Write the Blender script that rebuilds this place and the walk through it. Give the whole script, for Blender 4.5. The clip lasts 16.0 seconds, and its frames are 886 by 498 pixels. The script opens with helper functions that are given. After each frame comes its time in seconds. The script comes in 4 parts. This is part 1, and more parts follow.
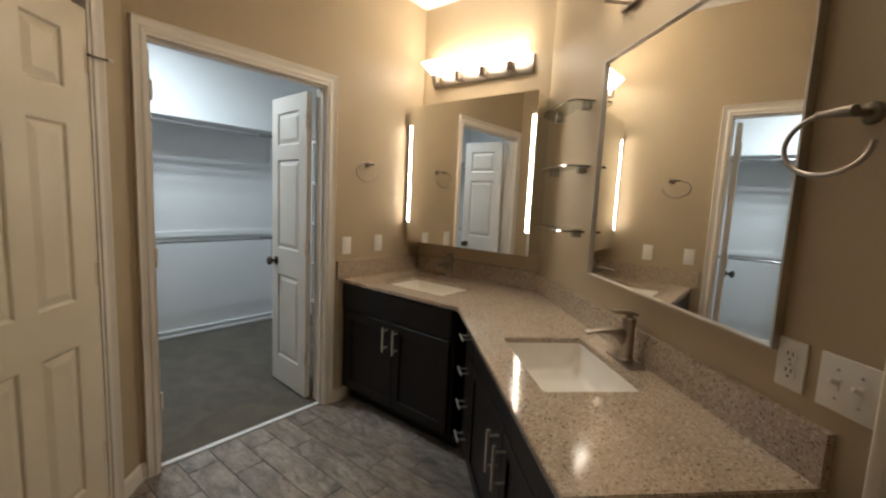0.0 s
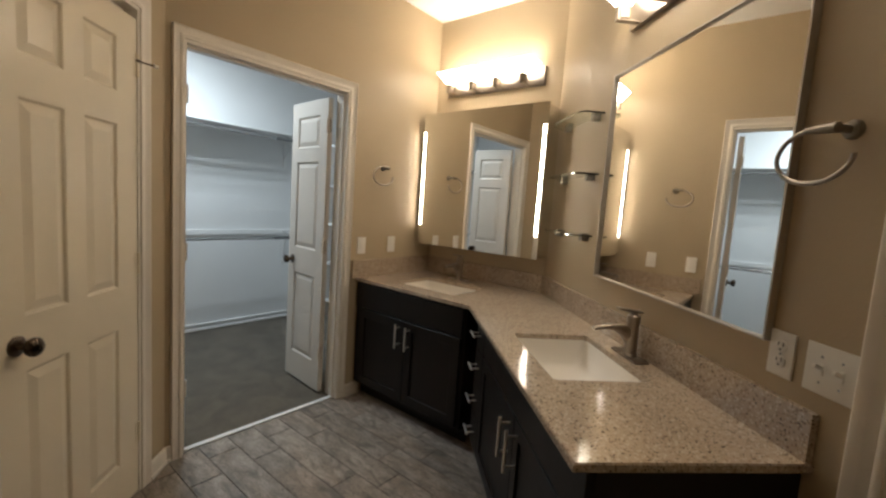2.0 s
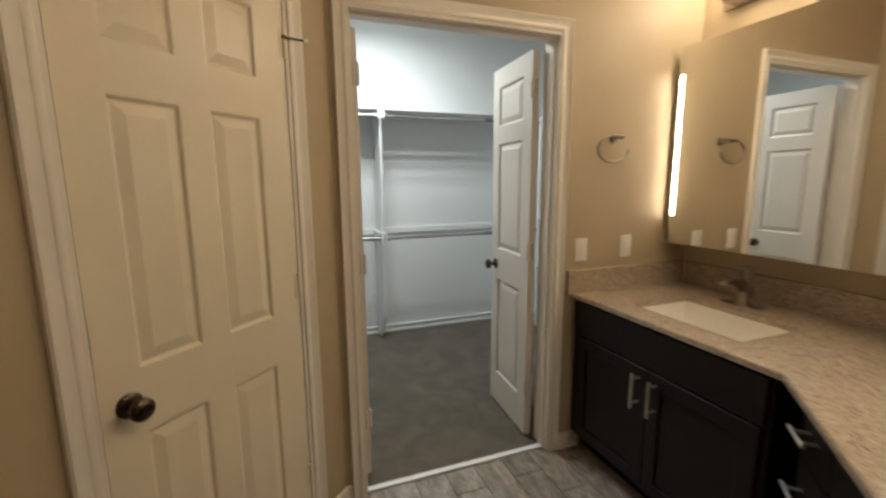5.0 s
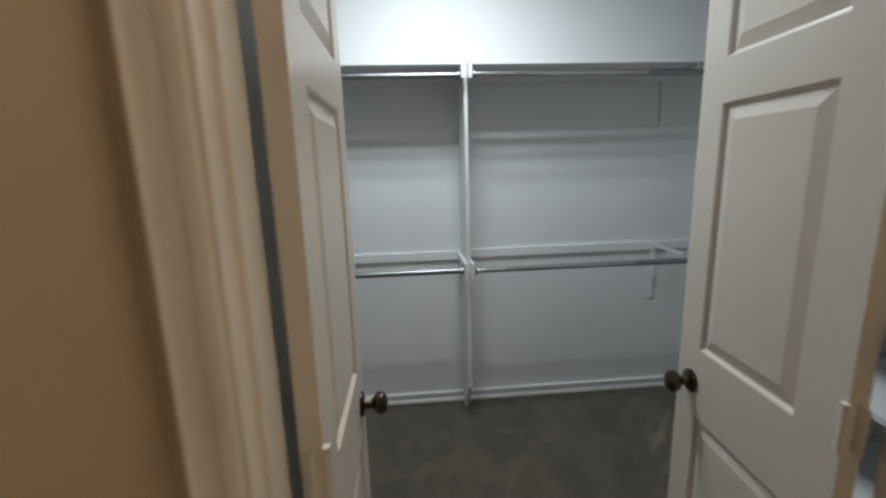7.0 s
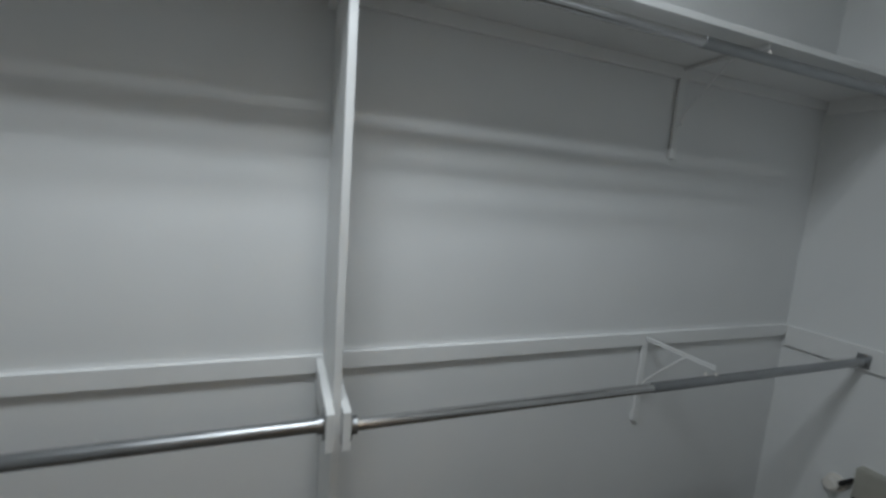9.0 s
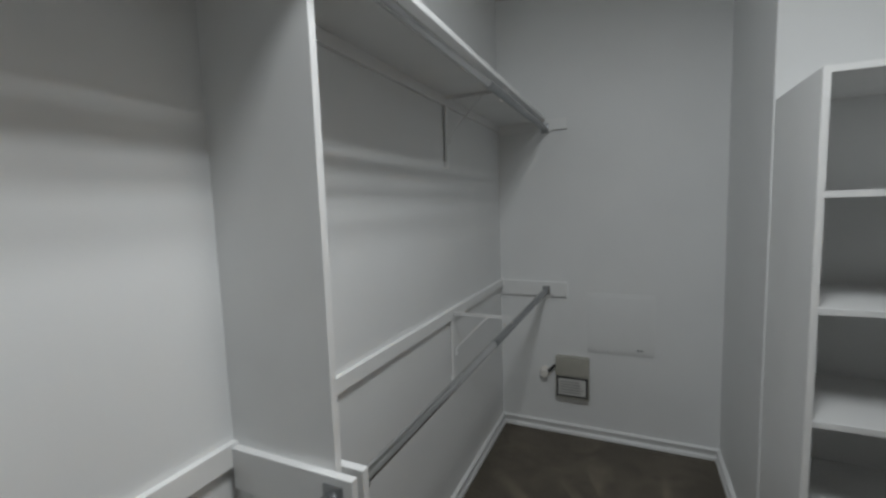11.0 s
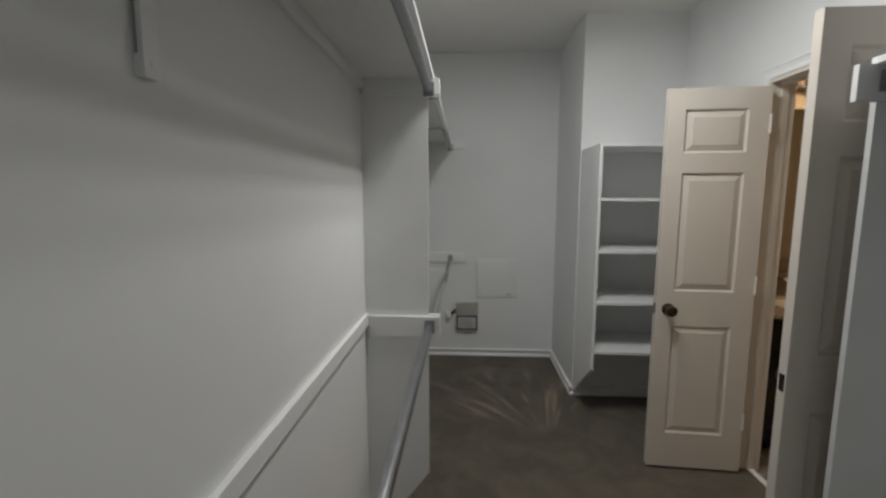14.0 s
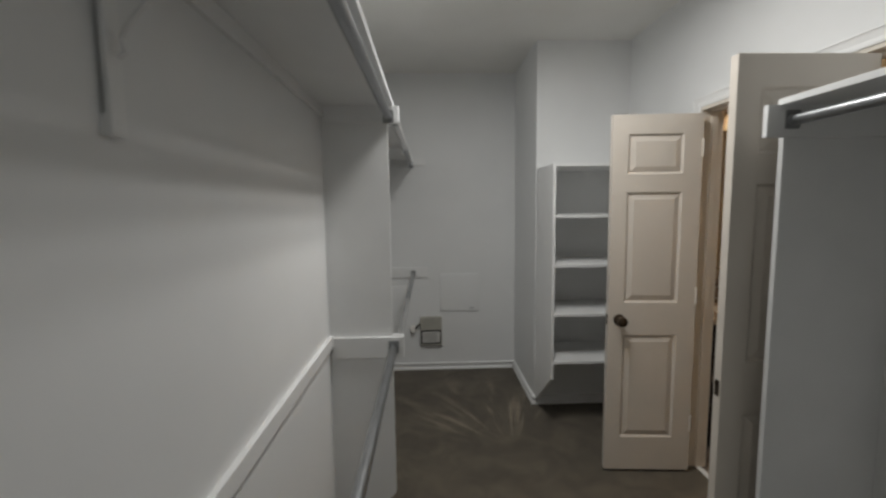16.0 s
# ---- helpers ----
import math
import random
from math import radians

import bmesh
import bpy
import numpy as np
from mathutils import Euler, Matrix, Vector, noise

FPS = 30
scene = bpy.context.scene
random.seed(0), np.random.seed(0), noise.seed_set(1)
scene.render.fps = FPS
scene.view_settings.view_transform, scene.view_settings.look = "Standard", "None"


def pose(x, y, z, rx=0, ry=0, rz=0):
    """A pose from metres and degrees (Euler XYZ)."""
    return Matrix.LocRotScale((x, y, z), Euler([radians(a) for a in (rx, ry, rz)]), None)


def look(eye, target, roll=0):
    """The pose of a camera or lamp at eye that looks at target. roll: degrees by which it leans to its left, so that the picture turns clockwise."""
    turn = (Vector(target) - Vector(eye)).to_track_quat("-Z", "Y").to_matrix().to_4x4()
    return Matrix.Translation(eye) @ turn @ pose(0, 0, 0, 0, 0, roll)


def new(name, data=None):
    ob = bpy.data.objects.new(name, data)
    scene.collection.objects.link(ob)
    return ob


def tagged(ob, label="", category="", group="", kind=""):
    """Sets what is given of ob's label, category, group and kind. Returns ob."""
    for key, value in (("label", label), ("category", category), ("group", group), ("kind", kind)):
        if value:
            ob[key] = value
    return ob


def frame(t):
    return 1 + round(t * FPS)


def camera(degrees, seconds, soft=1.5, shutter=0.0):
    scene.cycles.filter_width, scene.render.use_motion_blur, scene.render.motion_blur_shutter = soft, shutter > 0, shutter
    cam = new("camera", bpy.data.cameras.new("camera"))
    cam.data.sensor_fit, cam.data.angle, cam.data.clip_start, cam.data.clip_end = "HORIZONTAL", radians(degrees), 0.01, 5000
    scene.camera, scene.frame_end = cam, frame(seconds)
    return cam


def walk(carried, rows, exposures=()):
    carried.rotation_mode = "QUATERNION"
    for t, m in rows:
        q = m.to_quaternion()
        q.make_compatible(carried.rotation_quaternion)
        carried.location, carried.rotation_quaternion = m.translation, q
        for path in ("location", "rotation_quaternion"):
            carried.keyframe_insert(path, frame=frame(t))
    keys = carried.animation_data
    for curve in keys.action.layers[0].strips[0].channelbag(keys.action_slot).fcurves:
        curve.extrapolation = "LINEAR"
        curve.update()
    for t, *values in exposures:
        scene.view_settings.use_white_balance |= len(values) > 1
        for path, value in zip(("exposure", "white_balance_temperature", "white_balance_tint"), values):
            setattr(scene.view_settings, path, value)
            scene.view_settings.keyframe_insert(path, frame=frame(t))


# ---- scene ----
PATH = [
    (0, (-1.598, -2.282, 1.401), (-0.047, -1.042, 1.165), 2.7),
    (0.5, (-1.64, -2.28, 1.398), (-0.067, -1.066, 1.163), 2.9),
    (1, (-1.675, -2.288, 1.39), (-0.101, -1.075, 1.168), 3.7),
    (1.5, (-1.704, -2.297, 1.386), (-0.15, -1.056, 1.18), 3.9),
    (2, (-1.727, -2.308, 1.376), (-0.18, -1.056, 1.172), 4.0),
    (2.5, (-1.737, -2.314, 1.373), (-0.154, -1.106, 1.186), 4.3),
    (3, (-1.717, -2.306, 1.37), (-0.122, -1.114, 1.185), 4.6),
    (3.5, (-1.62, -2.244, 1.377), (-0.06, -1.008, 1.177), 5.3),
    (4, (-1.439, -2.118, 1.389), (-0.054, -0.697, 1.138), 2.5),
    (4.5, (-1.286, -1.994, 1.391), (-0.282, -0.289, 1.099), 0.3),
    (5, (-1.188, -1.747, 1.407), (-0.499, 0.103, 1.088), -0.4),
    (5.2, (-1.148, -1.629, 1.423), (-0.583, 0.263, 1.102), -1.0),
    (7.3, (-0.614, -0.292, 1.490), (-0.634, 1.668, 1.104), -1.0),
    (7.5, (-0.554, -0.180, 1.472), (-0.682, 1.778, 1.089), -0.6),
    (8, (-0.576, 0.169, 1.522), (-0.625, 2.142, 1.201), -0.4),
    (8.5, (-0.551, 0.522, 1.489), (-0.227, 2.472, 1.18), 2.1),
    (9, (-0.547, 0.822, 1.468), (0.165, 2.673, 1.203), 4.3),
    (9.2, (-0.562, 0.946, 1.471), (0.339, 2.714, 1.22), 3.8),
    (11.3, (-1.201, 1.297, 1.476), (0.674, 1.967, 1.286), -0.5),
    (11.5, (-1.322, 1.347, 1.468), (0.58, 1.933, 1.271), 0.4),
    (12, (-1.624, 1.358, 1.464), (0.299, 1.831, 1.184), -0.9),
    (12.5, (-1.863, 1.385, 1.457), (0.066, 1.844, 1.194), -0.9),
    (13, (-2.049, 1.433, 1.46), (-0.113, 1.869, 1.205), -0.9),
    (13.5, (-2.167, 1.533, 1.467), (-0.198, 1.771, 1.209), -1.0),
    (14, (-2.23, 1.588, 1.495), (-0.248, 1.692, 1.248), 0.0),
    (14.5, (-2.281, 1.612, 1.526), (-0.297, 1.689, 1.287), -1.1),
    (15, (-2.318, 1.637, 1.54), (-0.331, 1.768, 1.349), -0.8),
    (15.5, (-2.323, 1.637, 1.539), (-0.336, 1.722, 1.325), -0.6),
    (16, (-2.28, 1.579, 1.55), (-0.291, 1.511, 1.349), -0.7),
]
cam = camera(92.6, 16.0, soft=2.5, shutter=0.4)
walk(cam, [(t, look(eye, target, roll)) for t, eye, target, roll in PATH],
     exposures=[(0, 0.09, 6450, 10), (3.5, 0.10, 6700, 10), (5.2, 0.22, 7150, 10), (7.3, -0.48, 6700, 12), (8.0, -0.58, 6650, 12), (9.2, -0.50, 6800, 13), (11.3, -0.44, 7200, 16), (16.0, -0.44, 7700, 18)])

world = bpy.data.worlds.new("world")
scene.world = world
world.use_nodes = True
world.node_tree.nodes["Background"].inputs["Color"].default_value = (0.02, 0.022, 0.025, 1)
world.node_tree.nodes["Background"].inputs["Strength"].default_value = 0.3

BULB = 16.0         # vanity shades
LED = 28.0          # mirror strips
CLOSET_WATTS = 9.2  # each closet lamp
WARM = (1.0, 0.885, 0.725)
STRIP = (1.0, 0.89, 0.74)
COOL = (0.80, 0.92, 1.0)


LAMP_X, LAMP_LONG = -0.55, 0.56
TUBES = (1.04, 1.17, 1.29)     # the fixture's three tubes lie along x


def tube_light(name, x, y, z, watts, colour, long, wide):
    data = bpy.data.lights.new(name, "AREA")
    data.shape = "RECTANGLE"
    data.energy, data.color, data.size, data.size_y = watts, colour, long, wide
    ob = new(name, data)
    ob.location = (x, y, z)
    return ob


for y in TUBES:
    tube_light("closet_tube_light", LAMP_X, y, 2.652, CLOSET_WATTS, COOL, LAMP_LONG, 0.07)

# ---- materials ----


def mat(name, colour, rough=0.5, metal=0.0, vary=0.06, scale=6.0, bump=0.0, bump_scale=60.0, coat=0.0, rvary=0.05, emit=None, strength=0.0, rand=0.0):
    m = bpy.data.materials.new(name)
    m.use_nodes = True
    n, l = m.node_tree.nodes, m.node_tree.links
    b = n["Principled BSDF"]
    b.inputs["Metallic"].default_value = metal
    b.inputs["Coat Weight"].default_value = coat
    tc = n.new("ShaderNodeTexCoord")
    big = n.new("ShaderNodeTexNoise")
    big.inputs["Scale"].default_value, big.inputs["Detail"].default_value = scale, 5
    l.new(tc.outputs["Object"], big.inputs["Vector"])
    ramp = n.new("ShaderNodeMapRange")
    ramp.inputs[1].default_value, ramp.inputs[2].default_value = 0.25, 0.75
    ramp.inputs[3].default_value, ramp.inputs[4].default_value = 1 - vary, 1 + vary
    l.new(big.outputs["Fac"], ramp.inputs[0])
    mul = n.new("ShaderNodeVectorMath")
    mul.operation = "SCALE"
    mul.inputs[0].default_value = colour
    l.new(ramp.outputs[0], mul.inputs["Scale"])
    out = mul.outputs[0]
    if rand:
        info = n.new("ShaderNodeObjectInfo")
        rr = n.new("ShaderNodeMapRange")
        rr.inputs[3].default_value, rr.inputs[4].default_value = 1 - rand, 1 + rand
        l.new(info.outputs["Random"], rr.inputs[0])
        m2 = n.new("ShaderNodeVectorMath")
        m2.operation = "SCALE"
        l.new(out, m2.inputs[0])
        l.new(rr.outputs[0], m2.inputs["Scale"])
        out = m2.outputs[0]
    l.new(out, b.inputs["Base Color"])
    rg = n.new("ShaderNodeMapRange")
    rg.inputs[3].default_value, rg.inputs[4].default_value = rough - rvary, rough + rvary
    l.new(big.outputs["Fac"], rg.inputs[0])
    l.new(rg.outputs[0], b.inputs["Roughness"])
    if bump:
        fine = n.new("ShaderNodeTexNoise")
        fine.inputs["Scale"].default_value, fine.inputs["Detail"].default_value = bump_scale, 4
        l.new(tc.outputs["Object"], fine.inputs["Vector"])
        bp = n.new("ShaderNodeBump")
        bp.inputs["Strength"].default_value, bp.inputs["Distance"].default_value = bump, 0.004
        l.new(fine.outputs["Fac"], bp.inputs["Height"])
        l.new(bp.outputs["Normal"], b.inputs["Normal"])
    if emit:
        b.inputs["Emission Color"].default_value = (*emit, 1)
        b.inputs["Emission Strength"].default_value = strength
    return m


M_TAN = mat("tan_wall_paint", (0.460, 0.364, 0.240), 0.54, vary=0.03, scale=2, bump=0.10, bump_scale=90)
M_CLOSET = mat("white_wall_paint", (0.815, 0.825, 0.825), 0.5, vary=0.03, scale=2, bump=0.06, bump_scale=90)
M_CEIL = mat("ceiling_paint", (0.84, 0.83, 0.80), 0.8, vary=0.03, scale=3, bump=0.5, bump_scale=70)
M_TRIM = mat("white_trim_paint", (0.80, 0.74, 0.66), 0.32, vary=0.03, scale=5, bump=0.05, bump_scale=40)
M_CTRIM = mat("closet_trim_paint", (0.85, 0.855, 0.85), 0.38, vary=0.03, scale=5, bump=0.05, bump_scale=40)
M_DOOR = mat("cream_door_paint", (0.80, 0.71, 0.56), 0.30, vary=0.03, scale=4, bump=0.06, bump_scale=30)
M_LEAF = mat("pale_door_paint", (0.71, 0.650, 0.58), 0.33, vary=0.03, scale=4, bump=0.06, bump_scale=30)
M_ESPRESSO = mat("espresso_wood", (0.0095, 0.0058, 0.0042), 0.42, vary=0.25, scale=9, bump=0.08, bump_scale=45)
M_PULL = mat("satin_pull", (0.78, 0.76, 0.72), 0.38, metal=0.85, vary=0.03, scale=20)
M_NICKEL = mat("brushed_nickel", (0.35, 0.305, 0.26), 0.30, metal=1, vary=0.06, scale=20)
M_CHROME = mat("chrome", (0.62, 0.62, 0.62), 0.20, metal=1, vary=0.05, scale=20)
M_STEEL = mat("dull_steel", (0.36, 0.37, 0.38), 0.36, metal=1, vary=0.1, scale=15)
M_BRONZE = mat("dark_bronze", (0.10, 0.075, 0.055), 0.28, metal=1, vary=0.2, scale=18)
M_PORCELAIN = mat("white_porcelain", (0.86, 0.81, 0.735), 0.06, vary=0.02, coat=0.4)
M_PLATE = mat("white_plastic", (0.80, 0.77, 0.72), 0.35, vary=0.02)
M_DARK = mat("dark_slot", (0.02, 0.02, 0.02), 0.6)
M_GREY = mat("grey_enclosure", (0.42, 0.41, 0.36), 0.5, vary=0.1, scale=10)
M_PAPER = mat("label_paper", (0.62, 0.62, 0.6), 0.6, vary=0.05)
M_GROUT = mat("dark_grout", (0.105, 0.096, 0.088), 0.9, vary=0.15, scale=14)
M_BACK = mat("mirror_body", (0.52, 0.48, 0.43), 0.42, metal=0.7)
M_CLIP = mat("shelf_clip_nickel", (0.24, 0.21, 0.17), 0.52, metal=1, vary=0.08, scale=20)
M_SHADE = mat("lit_frosted_glass", (0.9, 0.88, 0.84), 0.3, emit=WARM, strength=BULB)
M_LED = mat("lit_led_strip", (0.9, 0.9, 0.88), 0.4, emit=STRIP, strength=LED)
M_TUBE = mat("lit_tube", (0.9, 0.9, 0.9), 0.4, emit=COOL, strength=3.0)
M_MIRROR = mat("mirror_silver", (0.90, 0.90, 0.88), 0.015, metal=1, vary=0.0, rvary=0.0)


def glass_mat():
    m = bpy.data.materials.new("clear_glass")
    m.use_nodes = True
    b = m.node_tree.nodes["Principled BSDF"]
    b.inputs["Base Color"].default_value = (0.86, 0.95, 0.92, 1)
    b.inputs["Roughness"].default_value = 0.02
    b.inputs["Transmission Weight"].default_value = 1.0
    b.inputs["IOR"].default_value = 1.5
    return m


def granite_mat():
    m = mat("speckled_granite", (0.445, 0.35, 0.262), 0.12, vary=0.10, scale=7, coat=0.2)
    n, l = m.node_tree.nodes, m.node_tree.links
    b = n["Principled BSDF"]
    base = b.inputs["Base Color"].links[0].from_socket
    tc = n["Texture Coordinate"]
    warp = n.new("ShaderNodeTexNoise")
    warp.inputs["Scale"].default_value, warp.inputs["Detail"].default_value = 190, 2
    l.new(tc.outputs["Object"], warp.inputs["Vector"])
    bent = n.new("ShaderNodeVectorMath")
    bent.operation = "MULTIPLY_ADD"
    bent.inputs[1].default_value = (0.007, 0.007, 0.007)
    l.new(warp.outputs["Color"], bent.inputs[0])
    l.new(tc.outputs["Object"], bent.inputs[2])
    for scale, lo, hi, tint, share in ((120, 0.0, 0.26, (0.57, 0.475, 0.375), 0.58), (100, 0.0, 0.20, (0.27, 0.19, 0.135), 0.70), (135, 0.0, 0.19, (0.05, 0.036, 0.028), 0.86), (240, 0.0, 0.21, (0.09, 0.065, 0.05), 0.87)):
        v = n.new("ShaderNodeTexVoronoi")
        v.inputs["Scale"].default_value = scale
        l.new(bent.outputs[0], v.inputs["Vector"])
        sep = n.new("ShaderNodeSeparateColor")
        l.new(v.outputs["Color"], sep.inputs[0])
        pick = n.new("ShaderNodeMath")
        pick.operation = "GREATER_THAN"
        pick.inputs[1].default_value = share
        l.new(sep.outputs[0], pick.inputs[0])
        r = n.new("ShaderNodeMapRange")
        r.inputs[1].default_value, r.inputs[2].default_value = hi * 1.6, hi * 2.2
        r.inputs[3].default_value, r.inputs[4].default_value = 1, lo
        l.new(v.outputs["Distance"], r.inputs[0])
        f = n.new("ShaderNodeMath")
        f.operation = "MULTIPLY"
        l.new(pick.outputs[0], f.inputs[0])
        l.new(r.outputs[0], f.inputs[1])
        mix = n.new("ShaderNodeMix")
        mix.data_type = "RGBA"
        l.new(f.outputs[0], mix.inputs[0])
        l.new(base, mix.inputs[6])
        mix.inputs[7].default_value = (*tint, 1)
        base = mix.outputs[2]
    l.new(base, b.inputs["Base Color"])
    return m


def carpet_mat():
    m = mat("dark_taupe_carpet", (0.108, 0.090, 0.067), 0.95, vary=0.10, scale=3.0, bump=0.6, bump_scale=420)
    n, l = m.node_tree.nodes, m.node_tree.links
    b = n["Principled BSDF"]
    b.inputs["Sheen Weight"].default_value = 0.15
    tc = n["Texture Coordinate"]
    base = b.inputs["Base Color"].links[0].from_socket
    # pile brushed in strokes that fan out from where the cleaner stood, and in soft patches
    sep = n.new("ShaderNodeSeparateXYZ")
    l.new(tc.outputs["Object"], sep.inputs[0])

    def calc(op, a, b=None):
        k = n.new("ShaderNodeMath")
        k.operation = op
        for s, v in zip(k.inputs, (a, b)):
            if v is None:
                continue
            if isinstance(v, (int, float)):
                s.default_value = v
            else:
                l.new(v, s)
        return k.outputs[0]

    dx, dy = calc("SUBTRACT", sep.outputs[0], 0.25), calc("SUBTRACT", sep.outputs[1], 1.05)
    angle = calc("ARCTAN2", dy, dx)
    dist = calc("SQRT", calc("ADD", calc("MULTIPLY", dx, dx), calc("MULTIPLY", dy, dy)))
    comb = n.new("ShaderNodeCombineXYZ")
    l.new(calc("MULTIPLY", angle, 4.6), comb.inputs[0])
    l.new(calc("MULTIPLY", dist, 0.9), comb.inputs[1])
    v = n.new("ShaderNodeTexNoise")
    v.inputs["Scale"].default_value, v.inputs["Detail"].default_value, v.inputs["Distortion"].default_value = 1.5, 1.5, 0.3
    l.new(comb.outputs[0], v.inputs["Vector"])
    r = n.new("ShaderNodeMapRange")
    r.inputs[1].default_value, r.inputs[2].default_value, r.inputs[3].default_value, r.inputs[4].default_value = 0.53, 0.63, 0.0, 1.30
    l.new(v.outputs["Fac"], r.inputs[0])
    patch = n.new("ShaderNodeTexNoise")
    patch.inputs["Scale"].default_value, patch.inputs["Detail"].default_value, patch.inputs["Distortion"].default_value = 4.5, 3, 1.2
    l.new(tc.outputs["Object"], patch.inputs["Vector"])
    rp = n.new("ShaderNodeMapRange")
    rp.inputs[1].default_value, rp.inputs[2].default_value, rp.inputs[3].default_value, rp.inputs[4].default_value = 0.36, 0.66, 0.85, 1.22
    l.new(patch.outputs["Fac"], rp.inputs[0])
    near = n.new("ShaderNodeMapRange")
    near.inputs[1].default_value, near.inputs[2].default_value, near.inputs[3].default_value, near.inputs[4].default_value = 0.75, 1.25, 0.9, 0.0
    l.new(dist, near.inputs[0])
    ahead = n.new("ShaderNodeMapRange")
    ahead.inputs[1].default_value, ahead.inputs[2].default_value, ahead.inputs[3].default_value, ahead.inputs[4].default_value = 0.08, 0.40, 0.0, 1.0
    l.new(dx, ahead.inputs[0])
    fan = n.new("ShaderNodeMapRange")
    fan.inputs[1].default_value, fan.inputs[2].default_value, fan.inputs[3].default_value, fan.inputs[4].default_value = 0.72, 0.95, 1.0, 0.0
    l.new(calc("ABSOLUTE", calc("SUBTRACT", angle, 0.30)), fan.inputs[0])
    stroke = calc("MULTIPLY", calc("MULTIPLY", r.outputs[0], near.outputs[0]), calc("MULTIPLY", ahead.outputs[0], fan.outputs[0]))
    total = calc("ADD", rp.outputs[0], stroke)
    mul = n.new("ShaderNodeVectorMath")
    mul.operation = "SCALE"
    l.new(base, mul.inputs[0])
    l.new(total, mul.inputs["Scale"])
    fine = n.new("ShaderNodeTexNoise")
    fine.inputs["Scale"].default_value = 260
    l.new(tc.outputs["Object"], fine.inputs["Vector"])
    r2 = n.new("ShaderNodeMapRange")
    r2.inputs[1].default_value, r2.inputs[2].default_value, r2.inputs[3].default_value, r2.inputs[4].default_value = 0.3, 0.7, 0.7, 1.3
    l.new(fine.outputs["Fac"], r2.inputs[0])
    mul2 = n.new("ShaderNodeVectorMath")
    mul2.operation = "SCALE"
    l.new(mul.outputs[0], mul2.inputs[0])
    l.new(r2.outputs[0], mul2.inputs["Scale"])
    l.new(mul2.outputs[0], b.inputs["Base Color"])
    return m


def plank_mat():
    m = mat("grey_wood_look_tile", (0.275, 0.238, 0.205), 0.44, vary=0.10, scale=5, rand=0.12)
    n, l = m.node_tree.nodes, m.node_tree.links
    b = n["Principled BSDF"]
    tc = n["Texture Coordinate"]
    base = b.inputs["Base Color"].links[0].from_socket
    info = n["Object Info"]
    shift = n.new("ShaderNodeVectorMath")
    shift.operation = "SCALE"
    shift.inputs[0].default_value = (31, 17, 7)
    l.new(info.outputs["Random"], shift.inputs["Scale"])
    add = n.new("ShaderNodeVectorMath")
    l.new(tc.outputs["Object"], add.inputs[0])
    l.new(shift.outputs[0], add.inputs[1])

    def layer(sx, sy, scale, detail, warp, lo, hi, dark, light):
        mp = n.new("ShaderNodeMapping")
        mp.inputs["Scale"].default_value = (sx, sy, 1)
        l.new(add.outputs[0], mp.inputs["Vector"])
        g = n.new("ShaderNodeTexNoise")
        g.inputs["Scale"].default_value, g.inputs["Detail"].default_value, g.inputs["Distortion"].default_value = scale, detail, warp
        l.new(mp.outputs[0], g.inputs["Vector"])
        r = n.new("ShaderNodeMapRange")
        r.inputs[1].default_value, r.inputs[2].default_value, r.inputs[3].default_value, r.inputs[4].default_value = lo, hi, dark, light
        l.new(g.outputs["Fac"], r.inputs[0])
        return g.outputs["Fac"], r.outputs[0]

    # weathered clouds, long grain with knots, and a warm wash here and there
    _, cloud = layer(4.0, 9.0, 1.4, 5, 1.2, 0.33, 0.68, 0.60, 1.38)
    grain_raw, grain = layer(3.0, 26.0, 1.5, 6, 2.6, 0.30, 0.70, 0.80, 1.18)
    _, wash = layer(2.0, 5.0, 1.0, 3, 0.5, 0.42, 0.66, 0.0, 0.55)
    _, knots = layer(7.0, 15.0, 1.8, 7, 4.0, 0.36, 0.46, 0.66, 1.0)
    _, speck = layer(24.0, 60.0, 2.2, 4, 0.6, 0.30, 0.70, 0.84, 1.16)
    for f in (cloud, grain, knots, speck):
        mul = n.new("ShaderNodeVectorMath")
        mul.operation = "SCALE"
        l.new(base, mul.inputs[0])
        l.new(f, mul.inputs["Scale"])
        base = mul.outputs[0]
    mix = n.new("ShaderNodeMix")
    mix.data_type, mix.blend_type = "RGBA", "MULTIPLY"
    l.new(wash, mix.inputs[0])
    l.new(base, mix.inputs[6])
    mix.inputs[7].default_value = (1.0, 0.86, 0.74, 1)
    l.new(mix.outputs[2], b.inputs["Base Color"])
    bp = n.new("ShaderNodeBump")
    bp.inputs["Strength"].default_value, bp.inputs["Distance"].default_value = 0.25, 0.003
    l.new(grain_raw, bp.inputs["Height"])
    l.new(bp.outputs["Normal"], b.inputs["Normal"])
    return m


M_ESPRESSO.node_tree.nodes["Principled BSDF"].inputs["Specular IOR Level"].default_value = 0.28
M_GLASS, M_GRANITE, M_CARPET, M_PLANK = glass_mat(), granite_mat(), carpet_mat(), plank_mat()

# ---- mesh helpers ----


